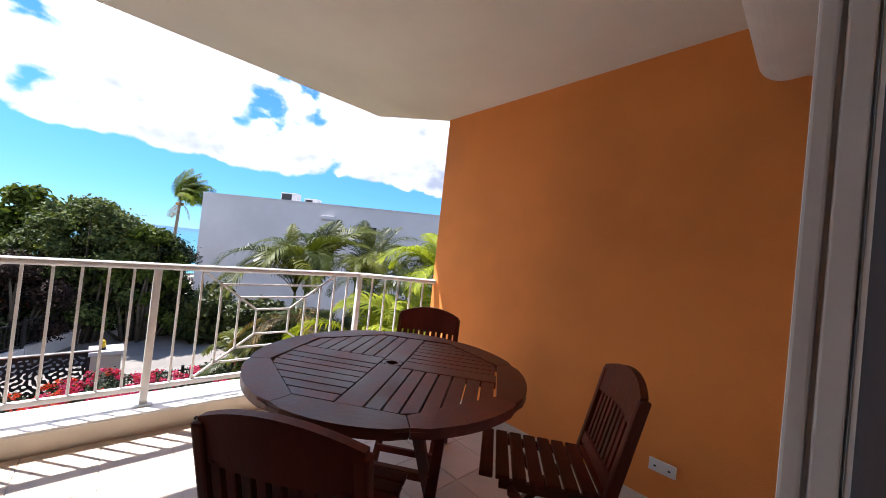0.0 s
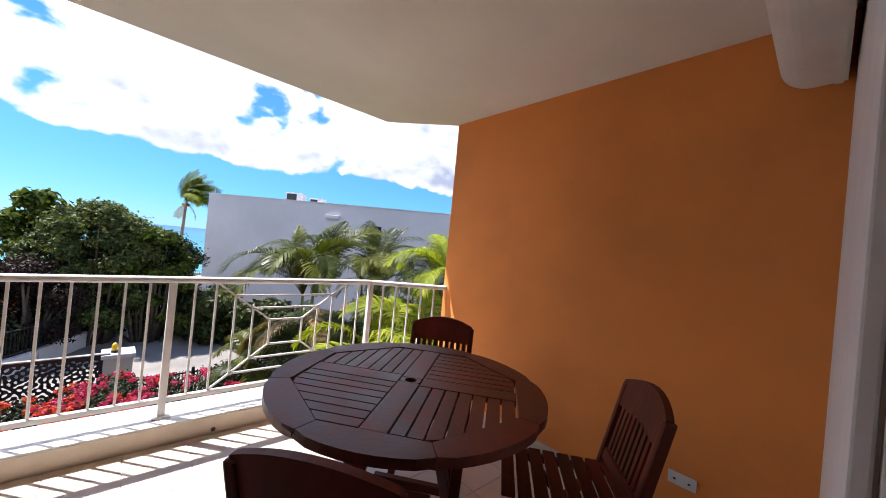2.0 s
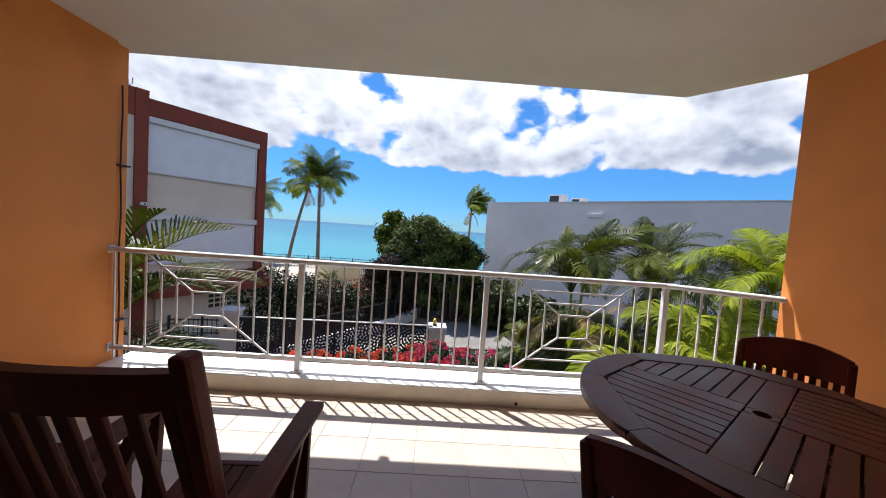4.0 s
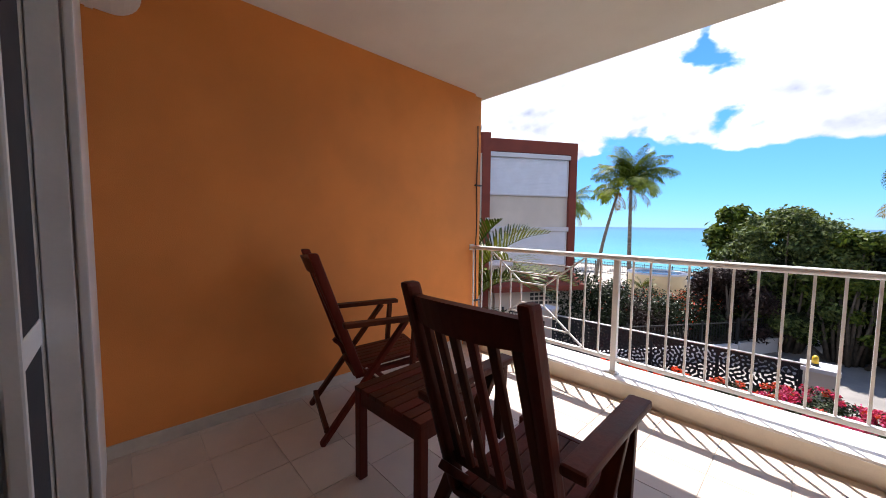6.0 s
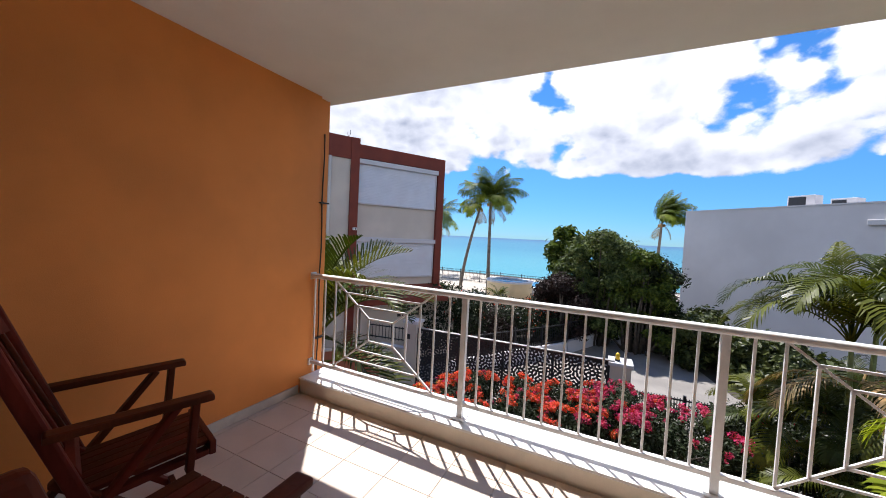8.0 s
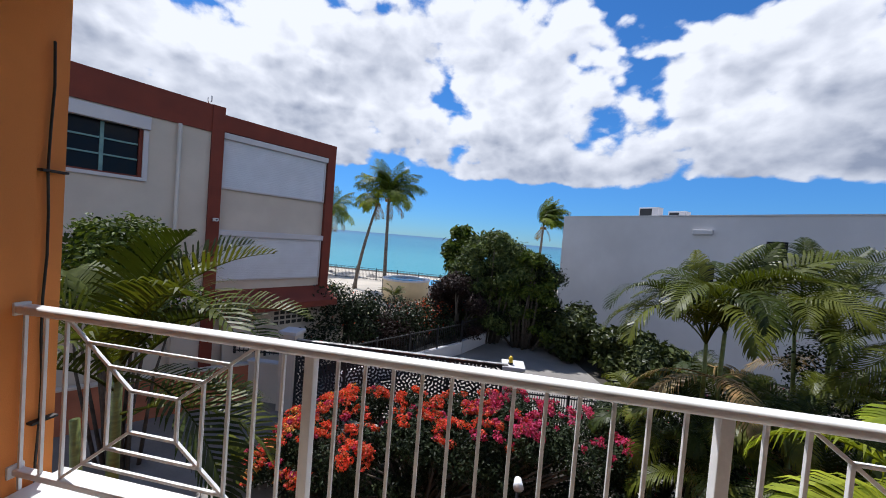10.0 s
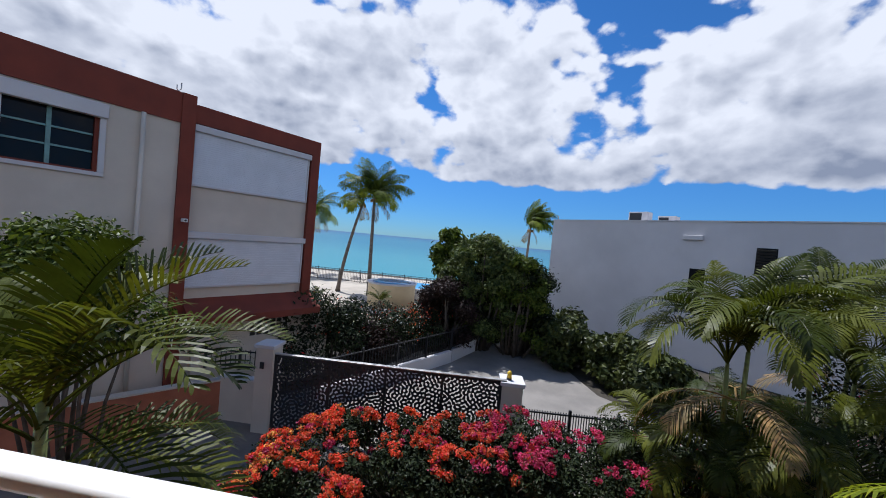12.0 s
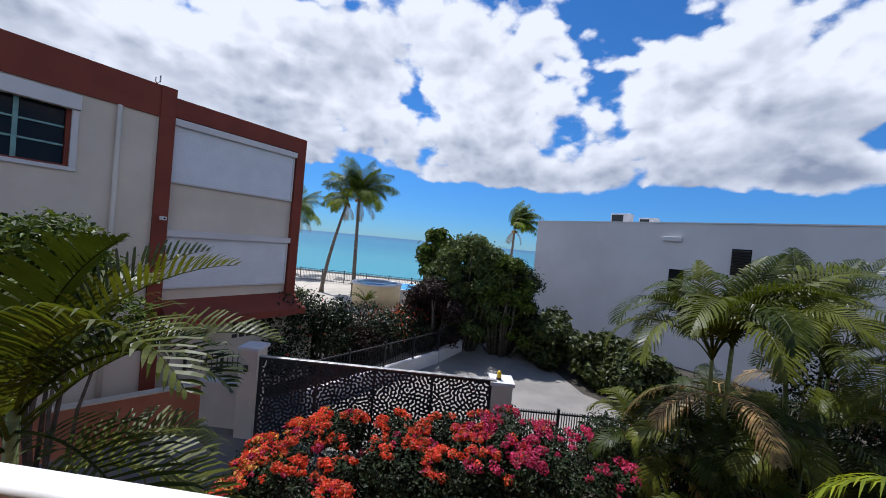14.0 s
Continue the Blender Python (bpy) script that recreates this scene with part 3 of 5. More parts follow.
    for s in (-1, 1):
        for x0, x1 in ((-0.30, 0.30), (0.30, -0.30)):
            part("leg", bar(B(), (x0, s * 0.21 + (0.025 if x0 > 0 else -0.025), 0.0), (x1, s * 0.21 + (0.025 if x0 > 0 else -0.025), Z - 0.07), 0.045, 0.03, 0.005, (1, 0, 0)), M["teak"], t)
    part("stretcher", box(B(), (-0.29, -0.21, 0.10), (-0.255, 0.21, 0.14), 0.004), M["teak"], t)
    part("stretcher", box(B(), (0.255, -0.21, 0.10), (0.29, 0.21, 0.14), 0.004), M["teak"], t)
    return t


TABLE_TURN = 38
round_table()


def seat_slat(x, w):
    bm = box(B(), (x - w / 2, -0.03, 0.0), (x + w / 2, 0.375, 0.018), 0.004)
    for v in bm.verts:
        v.co.z += 0.354 + (v.co.y + 0.03) * 0.095
    return bm


def lounge_chair(at, label, k):
    """Reclining armchair that faces +y."""
    c = thing("reclining_armchair", label, "armchair", at, "balcony armchairs")
    t, W = M["teak"], 0.485
    zt = 1.05
    part("crest_rail", shear_y(curved_crest(B(), W - 0.135, 0.935, 1.012, -0.02, 0.012, 0.03, 0.04), 0.40, k), t, c)
    part("lower_back_rail", shear_y(box(B(), (-W / 2 + 0.07, -0.035, 0.435), (W / 2 - 0.07, -0.008, 0.48), 0.004), 0.40, k), t, c)
    for i in range(6):
        x = -0.148 + i * 0.296 / 5
        part("back_slat", shear_y(box(B(), (x - 0.0135, -0.055 + 0.02 * (x / 0.15) ** 2, 0.475), (x + 0.0135, -0.039 + 0.02 * (x / 0.15) ** 2, 0.945), 0.004), 0.40, k), t, c)
    for s in (-1, 1):
        x = s * (W / 2 - 0.053)
        part("back_stile", shear_y(box(B(), (x - 0.017, -0.047, 0.33), (x + 0.017, 0.008, zt), 0.013), 0.40, k), t, c)
        xa = s * (W / 2 + 0.005)
        arm = B()
        box(arm, (xa - 0.034, -0.12, 0.635), (xa + 0.034, 0.37, 0.663), 0.010)
        for v in arm.verts:
            v.co.z += 0.02 * math.sin((v.co.y + 0.12) / 0.49 * math.pi)
            if v.co.y > 0.30:
                v.co.x += s * 0.006
        part("armrest", arm, t, c)
        part("arm_post", bar(B(), (xa - s * 0.005, 0.29, 0.34), (xa - s * 0.005, 0.31, 0.64), 0.028, 0.04, 0.004, (1, 0, 0)), t, c)
        xo = s * (W / 2 + 0.0)
        part("crossed_leg", bar(B(), (xo, -0.24, 0.0), (xo, 0.25, 0.637), 0.028, 0.045, 0.006, (1, 0, 0)), t, c)
        xi = s * (W / 2 - 0.072)
        part("front_leg", bar(B(), (xi, 0.37, 0.0), (xi, -0.10, 0.45), 0.028, 0.045, 0.006, (1, 0, 0)), t, c)
        part("seat_rail", bar(B(), (xi, -0.04, 0.325), (xi, 0.375, 0.365), 0.026, 0.045, 0.005, (1, 0, 0)), t, c)
    for i in range(7):
        x = -W / 2 + 0.095 + i * (W - 0.19) / 6
        part("seat_slat", seat_slat(x, 0.046), t, c)
    part("front_seat_rail", box(B(), (-W / 2 + 0.045, 0.375, 0.350), (W / 2 - 0.045, 0.402, 0.412), 0.005), t, c)
    part("rear_seat_rail", box(B(), (-W / 2 + 0.088, -0.045, 0.315), (W / 2 - 0.088, -0.022, 0.350), 0.004), t, c)
    part("stretcher", box(B(), (-W / 2, -0.225, 0.06), (W / 2, -0.2, 0.095), 0.004), t, c)
    part("stretcher", box(B(), (-W / 2 + 0.07, 0.29, 0.07), (W / 2 - 0.07, 0.315, 0.105), 0.004), t, c)
    return c


lounge_chair(pose(0.10, 1.13, 0, 0, 0, 2), "dark red-brown slatted wooden armchair facing the sea view", 0.32)
lounge_chair(pose(-1.25, 1.37, 0, 0, 0, -16), "dark red-brown slatted wooden armchair beside the orange wall", 0.38)


def slatted_stool(at):
    s = thing("slatted_side_table", "low dark slatted wooden side table between the armchairs", "side table", at)
    w, d, h = 0.46, 0.42, 0.45
    for x in (-1, 1):
        for y in (-1, 1):
            part("leg", box(B(), (x * (w / 2 - 0.022) - 0.021, y * (d / 2 - 0.022) - 0.021, 0), (x * (w / 2 - 0.022) + 0.021, y * (d / 2 - 0.022) + 0.021, h - 0.022), 0.004), M["teak"], s)
    for y in (-1, 1):
        part("apron", box(B(), (-w / 2 + 0.044, y * (d / 2 - 0.02) - 0.012, h - 0.085), (w / 2 - 0.044, y * (d / 2 - 0.02) + 0.012, h - 0.022), 0.003), M["teak"], s)
    for x in (-1, 1):
        part("apron", box(B(), (x * (w / 2 - 0.02) - 0.012, -d / 2 + 0.044, h - 0.085), (x * (w / 2 - 0.02) + 0.012, d / 2 - 0.044, h - 0.022), 0.003), M["teak"], s)
    for i in range(8):
        x = -w / 2 + i * (w + 0.007) / 8
        part("slat", box(B(), (x, -d / 2, h - 0.021), (x + (w + 0.007) / 8 - 0.008, d / 2, h), 0.003), M["teak"], s)
    return s


slatted_stool(pose(-0.53, 1.31, 0, 0, 0, 3))


# ---- the ground, drive, sea ----
ground = B()
prism(ground, [(-900, -700), (900, -700), (900, 46), (-900, 46)], G - 1.6, G - 0.02)
setting("ground", ground, M["soil"], "dark garden soil around the drive", "ground")
drive = B()
prism(drive, [(-14, 5.5), (-3.4, 7.0), (-3.0, 10.0), (2.0, 10.0), (7.0, 9.0), (8.0, 12.5), (4.6, 15.5), (2.6, 24.0), (0.9, 26.0), (-3.75, 14.9), (-5.8, 12.0), (-6.2, 10.9), (-14, 4.8)][::-1], G - 0.03, G)
setting("drive", drive, M["asphalt"], "grey worn concrete drive", "drive")
setting("beach", prism(B(), [(-120, 24.5), (-4.5, 19.0), (-2.0, 24.0), (0.5, 27.5), (60, 34), (60, 44), (-120, 44)], G - 0.03, G + 0.01), M["sand"], "pale sandy terrace and beach", "beach")
water = B()
prism(water, [(-4500, 43), (4500, 43), (4500, 4500), (-4500, 4500)], -9.0, -5.1)
tagged(setting("water", water, M["sea"], "turquoise sea turning deeper blue far out", "sea"), kind="structure")
rocks = B()
rng = random.Random(5)
for i in range(240):
    x, y = rng.uniform(-40, 14), rng.uniform(38.5, 46.0)
    s = rng.uniform(0.25, 0.8)
    vs = bmesh.ops.create_icosphere(rocks, subdivisions=1, radius=s, matrix=pose(x, y, G - 0.15 - (y - 38) * 0.16, rng.uniform(0, 90), rng.uniform(0, 90), 0))["verts"]
    for v in vs:
        v.co += Vector((rng.uniform(-0.2, 0.2), rng.uniform(-0.2, 0.2), rng.uniform(-0.15, 0.15))) * s
tagged(part("shore_rocks", rocks, M["rock"]), "rough grey shore rocks along the water", "rocks", "", "stuff")


# ---- houses ----
def frame_axes(origin, direction):
    d = Vector((*direction, 0)).normalized()
    m = Matrix(((d.x, -d.y, 0, origin[0]), (d.y, d.x, 0, origin[1]), (0, 0, 1, 0), (0, 0, 0, 1)))
    return m


def moved(bm, m):
    bmesh.ops.transform(bm, matrix=m, verts=bm.verts[:])
    return bm


def red_house():
    """Local x runs along the facade, y into the house, so that -y faces the drive."""
    h = thing("apartment_house", "cream two-storey house with red-brown bands and white shutters", "house", frame_axes((-7.6, 10.43), (1.85, 3.1)))
    U1 = 3.62

    def p(name, lo, hi, mat, label="", bevel=0.0, parent=None):
        return part(name, box(B(), lo, hi, bevel), M[mat], parent or h, label)

    p("wall", (0.0, 0.14, G), (U1 - 0.02, 7.0, 4.30), "cream")
    p("roof_band", (0.0, 0.0, 3.955), (U1, 7.05, 4.42), "red", "red-brown roof band")
    p("roof_slab", (0.15, 0.2, 4.42), (U1 - 0.15, 6.8, 4.45), "bwhite")
    p("end_pillar", (U1 - 0.30, 0.002, -1.9), (U1 - 0.002, 0.35, 3.955), "red", "red-brown end pillar")
    p("pilaster", (-0.28, -0.06, G), (0.02, 0.30, 4.60), "red", "red-brown pilaster")
    led = B()
    extrude_profile(led, [(0.139, -1.22), (-0.62, -1.22), (-0.62, -1.02), (0.139, -0.62)], 0.02, U1 + 0.05)
    part("ledge", led, M["red"], h, "deep red-brown ledge below the lower shutter")
    for z0, z1 in ((2.35, 3.93), (-0.33, 1.17)):
        s = part("roller_shutter", box(B(), (0.05, 0.085, z0 + 0.04), (U1 - 0.36, 0.12, z1 - 0.16)), M["shutter"], h, "closed white roller shutter")
        part("shutter_box", box(B(), (0.03, -0.03, z1 - 0.17), (U1 - 0.31, 0.13, z1), 0.015), M["bwhite"], s)
        part("bottom_bar", box(B(), (0.04, 0.06, z0), (U1 - 0.33, 0.13, z0 + 0.045), 0.005), M["bwhite"], s)
        part("guide", box(B(), (U1 - 0.385, 0.055, z0 + 0.045), (U1 - 0.335, 0.135, z1 - 0.17), 0.004), M["bwhite"], s)
        n = int((z1 - z0 - 0.22) / 0.055)
        for i in range(n):
            z = z0 + 0.05 + i * 0.055
            part("slat", box(B(), (0.06, 0.07, z), (U1 - 0.39, 0.088, z + 0.049), 0.004), M["shutter"], s)
    # vented wall below the ledge
    p("low_wall", (0.3, -0.02, G), (U1 + 0.8, 0.139, -1.225), "cream")
    for i in range(6):
        for j in range(3):
            part("vent_block", box(B(), (1.75 + i * 0.20, -0.026, -1.50 - j * 0.17), (1.90 + i * 0.20, -0.018, -1.39 - j * 0.17), 0.002), M["cable"], h)
    # nearer wing
    a = pose(-0.28, 0, 0, 0, 0, 1.5)

    def q(name, lo, hi, mat, label="", bevel=0.0, parent=None):
        return part(name, moved(box(B(), lo, hi, bevel), a), M[mat], parent or h, label)

    q("wall", (-7.2, 0.02, G), (-2.75, 7.0, 4.2), "cream")
    q("wall", (-2.75, 0.02, G), (-1.42, 7.0, 2.32), "cream")
    q("wall", (-2.75, 0.02, 3.52), (-1.42, 7.0, 4.2), "cream")
    q("wall", (-1.42, 0.02, G), (0.0, 7.0, 4.2), "cream")
    q("roof_band", (-7.2, -0.03, 3.86), (0.0, 7.05, 4.60), "red", "red-brown roof band")
    w = q("window", (-2.75, 0.14, 2.32), (-1.42, 0.16, 3.52), "glass", "dark louvred window in a white surround")
    for lo, hi in (((-2.86, -0.035, 2.24), (-1.33, 0.06, 2.325)), ((-1.43, -0.035, 2.325), (-1.33, 0.06, 3.50)), ((-2.86, -0.035, 2.325), (-2.75, 0.06, 3.50))):
        q("surround", lo, hi, "bwhite", "", 0.006, w)
    q("shutter_box", (-2.88, -0.11, 3.50), (-1.31, 0.06, 3.80), "bwhite", "", 0.02, w)
    q("reveal", (-1.50, 0.03, 2.34), (-1.43, 0.139, 3.50), "red", "", 0.0, w)
    q("sill", (-2.74, 0.0, 2.326), (-1.44, 0.135, 2.36), "red", "", 0.004, w)
    for x in (-2.15,):
        q("mullion", (x - 0.035, 0.08, 2.36), (x + 0.035, 0.13, 3.50), "teal", "pale teal mullion", 0.004, w)
    for z in (2.75, 3.12):
        q("transom", (-2.74, 0.09, z - 0.02), (-1.51, 0.125, z + 0.02), "teal", "pale teal bar", 0.004, w)
    part("downpipe", moved(tube(B(), [(-0.72, -0.05, G), (-0.72, -0.05, 3.86)], 0.045, 10), a), M["cream"], h, "cream downpipe", True)
    ant = tube(B(), [(-0.30, 0.3, 4.60), (-0.30, 0.3, 4.70), (-0.24, 0.3, 4.76), (-0.24, 0.3, 4.92)], 0.016, 6)
    tube(ant, [(-0.30, 0.3, 4.69), (-0.33, 0.3, 4.74), (-0.33, 0.3, 4.84)], 0.012, 6)
    part("antenna", ant, M["metal"], h, "small metal roof aerial", True)
    return h


red_house()


def white_house():
    h = thing("white_house", "plain white flat-roofed house with one louvred window", "house")
    A, Bp, C = Vector((4.55, 27.1)), Vector((12.6, 18.55)), Vector((16.0, 15.2))
    far = [(30, 20), (24, 38)]
    part("wall", prism(B(), [tuple(A), tuple(Bp), tuple(C), (23, 8.2), *far], G, 3.58), M["bwhite"], h)
    part("coping", prism(B(), [(A.x - 0.04, A.y), (Bp.x - 0.03, Bp.y - 0.04), (C.x - 0.04, C.y - 0.03), (23, 8.1), (30.1, 20), (24, 38.1)], 3.58, 3.64), M["bwhite"], h)
    m = frame_axes(tuple(A), tuple(Bp - A))
    # the local y of this frame points away from the drive

    def p(name, lo, hi, mat, label="", bevel=0.0, parent=None):
        return part(name, moved(box(B(), lo, hi, bevel), m), M[mat], parent or h, label)

    L = (Bp - A).length
    p("wall_lamp", (7.9, -0.16, 2.66), (8.75, -0.01, 2.90), "bwhite", "flat white outdoor wall lamp", 0.03)
    win = p("window", (10.75, -0.02, 1.25), (11.45, -0.005, 2.45), "glass", "dark louvred window")
    for i in range(9):
        bm = box(B(), (10.78, -0.06, 0), (11.42, -0.045, 0.10))
        moved(bm, pose(0, 0, 1.28 + i * 0.128, 25))
        part("louvre", moved(bm, m), M["cable"], win)
    win = p("window", (8.3, -0.02, 0.1), (8.95, -0.005, 1.25), "glass", "dark small window behind the palms")
    p("window_frame", (8.24, -0.04, 0.02), (9.0, -0.0055, 0.1), "bwhite", "", 0.0, win)
    for x, hgt, wid in ((4.45, 0.62, 1.1), (6.1, 0.36, 0.9)):
        u = thing("air_conditioner", "grey rooftop air conditioning unit on the flat roof", "air conditioner", m @ pose(x, 1.2, 3.64))
        part("casing", box(B(), (0, 0, 0.05), (wid, 0.6, hgt), 0.02), M["bwhite"], u)
        part("grille", box(B(), (0.06, -0.012, 0.12), (wid - 0.35, -0.002, hgt - 0.08), 0.004), M["black"], u, "dark fan grille")
        for fx in (0.08, wid - 0.16):
            part("foot", box(B(), (fx, 0.05, 0), (fx + 0.08, 0.55, 0.05)), M["black"], u)
    part("lightning_rod", moved(tube(B(), [(0.15, 0.3, 3.60), (0.15, 0.3, 3.90)], 0.035, 6), m), M["metal"], h)
    return h


white_house()
cam_m = frame_axes((-7.6, 10.43), (1.85, 3.1))
sec = thing("security_camera", "small white security camera on the red-brown pilaster", "camera", cam_m @ pose(-0.12, -0.062, 1.45))
part("bracket", box(B(), (-0.03, -0.05, -0.03), (0.03, 0.0, 0.03), 0.004), M["plastic"], sec)
part("housing", box(B(), (-0.05, -0.24, -0.05), (0.05, -0.05, 0.04), 0.015), M["plastic"], sec)
part("lens", tube(B(), [(0, -0.241, -0.005), (0, -0.248, -0.005)], 0.025, 10), M["black"], sec)
spot = thing("garden_spotlight", "small white garden spotlight on a thin pole", "spotlight", pose(0.93, 6.75, G))
part("pole", tube(B(), [(0, 0, 0), (0, 0, 1.62)], 0.02, 8), M["black"], spot, "", True)
part("head", tube(B(), [(0, 0.06, 1.66), (0, -0.05, 1.64), (0, -0.09, 1.63)], [0.05, 0.07, 0.075], 12), M["plastic"], spot, "", True)


# ---- gate, low walls, fences ----
def gate_pillar(x, y, top, w=0.46):
    g = thing("gate_pillar", "cream rendered gate pillar with a white cap", "pillar", pose(x, y, G, 0, 0, 2))
    part("shaft", box(B(), (-w / 2 + 0.04, -w / 2 + 0.04, 0), (w / 2 - 0.04, w / 2 - 0.04, top - G - 0.09), 0.01), M["cream"], g)
    part("cap", box(B(), (-w / 2, -w / 2, top - G - 0.09), (w / 2, w / 2, top - G), 0.015), M["bwhite"], g)
    return g


gate_pillar(-5.05, 10.42, -1.40, 0.52)
gate_pillar(0.95, 10.62, -1.57, 0.56)
intercom = thing("intercom", "small black intercom box on the gate pillar", "intercom")
part("casing", box(B(), (-5.12, 10.155, -1.98), (-5.02, 10.188, -1.82), 0.006), M["black"], intercom)
lamp = thing("beacon_lamp", "small yellow warning lamp on the gate pillar", "lamp", pose(0.88, 10.55, -1.57))
part("base", tube(B(), [(0, 0, 0), (0, 0, 0.05)], 0.06, 12), M["black"], lamp, "", True)
part("lens", tube(B(), [(0, 0, 0.05), (0, 0, 0.17), (0, 0, 0.21)], [0.055, 0.05, 0.02], 12), M["yellow"], lamp, "yellow plastic lens", True)


def gate():
    g = thing("sliding_gate", "black steel sliding gate with pierced worm-shaped holes", "gate")
    a, b = Vector((-4.72, 10.14)), Vector((0.72, 10.42))
    d = (b - a).normalized()
    L = (b - a).length
    m = frame_axes(tuple(a), tuple(d))
    top, low = -1.56, G + 0.10
    part("top_rail", moved(box(B(), (0, -0.03, top - 0.06), (L, 0.03, top), 0.004), m), M["black"], g)
    part("bottom_rail", moved(box(B(), (0, -0.03, low), (L, 0.03, low + 0.07), 0.004), m), M["black"], g)
    for i in range(5):
        x = i * (L - 0.06) / 4
        part("stile", moved(box(B(), (x, -0.028, low + 0.07), (x + 0.06, 0.028, top - 0.06), 0.004), m), M["black"], g)
    part("sheet", gate_sheet(L - 0.1, low + 0.07, top - 0.06), None, g, "black sheet pierced with worm-shaped holes", at=m @ pose(0.05, 0, 0))
    part("cover_rail", moved(box(B(), (0, -0.05, top), (L + 0.1, 0.05, top + 0.025), 0.004), m), M["metal"], g)
    return g


def gate_sheet(L, z0, z1, step=0.0145, wave=0.088):
    """Steel plate pierced by a maze of short worm-shaped holes, contoured on a fine grid."""
    nx, nz = int(L / step) + 1, int((z1 - z0) / step) + 1
    r = np.random.RandomState(12)
    size = 400
    f = np.fft.fft2(r.normal(size=(size, size)))
    k = np.hypot(*np.meshgrid(np.fft.fftfreq(size, step), np.fft.fftfreq(size, step)))
    g = np.real(np.fft.ifft2(f * np.exp(-((k - 1 / wave) * wave / 0.16) ** 2)))
    g = (g / g.std())[:nz, :nx]
    g[[0, -1], :] = -1.0
    g[:, [0, -1]] = -1.0
    cutoff = 0.48
    verts, faces, known = [], [], {}
    sx, sz = L / (nx - 1), (z1 - z0) / (nz - 1)

    def vert(a, b):
        key = (min(a, b), max(a, b))
        if key not in known:
            ga, gb = g[a[1], a[0]], g[b[1], b[0]]
            u = 0.0 if a == b else (cutoff - ga) / (gb - ga)
            known[key] = len(verts)
            verts.append(((a[0] + (b[0] - a[0]) * u) * sx, 0.0, z0 + (a[1] + (b[1] - a[1]) * u) * sz))
        return known[key]

    for j in range(nz - 1):
        for i in range(nx - 1):
            ring = [(i, j), (i + 1, j), (i + 1, j + 1), (i, j + 1)]
            poly = []
            for a, b in zip(ring, ring[1:] + ring[:1]):
                ia, ib = g[a[1], a[0]] < cutoff, g[b[1], b[0]] < cutoff
                if ia:
                    poly.append(vert(a, a))
                if ia != ib:
                    poly.append(vert(a, b))
            if len(poly) > 2:
                faces.append(poly)
    n = len(verts)
    both = [(x, -0.004, z) for x, _, z in verts] + [(x, 0.004, z) for x, _, z in verts]
    faces = faces + [[v + n for v in p[::-1]] for p in faces]
    me = bpy.data.meshes.new("sheet")
    me.from_pydata(both, [], faces)
    me.materials.append(M["black"])
    return me


gate()


def low_wall(name, a, b, z, mat, capmat, label, thick=0.18):
    d = (Vector(b) - Vector(a))
    m = frame_axes(a, tuple(d))
    w = thing(name, label, "wall", m)
    part("body", box(B(), (0, -thick / 2, G), (d.length, thick / 2, z - 0.05)), M[mat], w)
    part("coping", box(B(), (-0.01, -thick / 2 - 0.02, z - 0.05), (d.length + 0.01, thick / 2 + 0.02, z), 0.008), M[capmat], w)
    return w


low_wall("garden_wall", (-10.2, 6.4), (-6.45, 10.55), -2.55, "terra", "cream", "low terracotta garden wall with a pale coping")
low_wall("garden_wall", (-6.42, 10.58), (-5.3, 10.62), -2.45, "cream", "bwhite", "short pale garden wall beside the gate")


def fence(a, b, z0, h, label, wall=True, pitch=0.11, post=1.5, post_only=False):
    d = Vector(b) - Vector(a)
    L = d.length
    m = frame_axes(a, tuple(d))
    f = thing("fence", label, "fence", m)
    if wall:
        part("low_wall", box(B(), (0, -0.09, G), (L, 0.09, z0), 0.005), M["bwhite"], f, "white rendered footing wall")
    n = int(L / post)
    for i in range(n + 1):
        x = i * L / n
        part("post", box(B(), (x - 0.03, -0.03, z0), (x + 0.03, 0.03, z0 + h + 0.08), 0.004), M["black"], f)
    for z in (z0 + 0.08, z0 + h - 0.06):
        part("rail", box(B(), (0, -0.015, z), (L, 0.015, z + 0.035)), M["black"], f)
    k = int(L / pitch)
    me = as_mesh("picket", box(B(), (-0.009, -0.009, 0), (0.009, 0.009, h - 0.03), 0.0), M["black"])
    for i in range(1, k):
        part("picket", me, None, f, "", at=pose(i * L / k, 0.028, z0 + 0.03))
    return f


fence((-4.4, 11.9), (-1.02, 16.97), -3.1, 0.85, "black iron fence on a white wall along the drive", pitch=0.12)
fence((-1.0, 17.0), (1.5, 22.2), -3.05, 0.85, "black iron fence on a white wall under the trees", pitch=0.12)
fence((-26, 36.5), (6, 36.5), G, 1.25, "thin dark iron fence along the beach", False, 0.16, 2.2)
fence((-7.2, 10.9), (-5.4, 11.2), -2.5, 0.55, "black iron fence on the garden wall", False, 0.13, 0.9)
fence((1.25, 10.65), (4.6, 10.9), G, 1.35, "fine dark mesh fence beside the gate pillar", False, 0.06, 1.1)

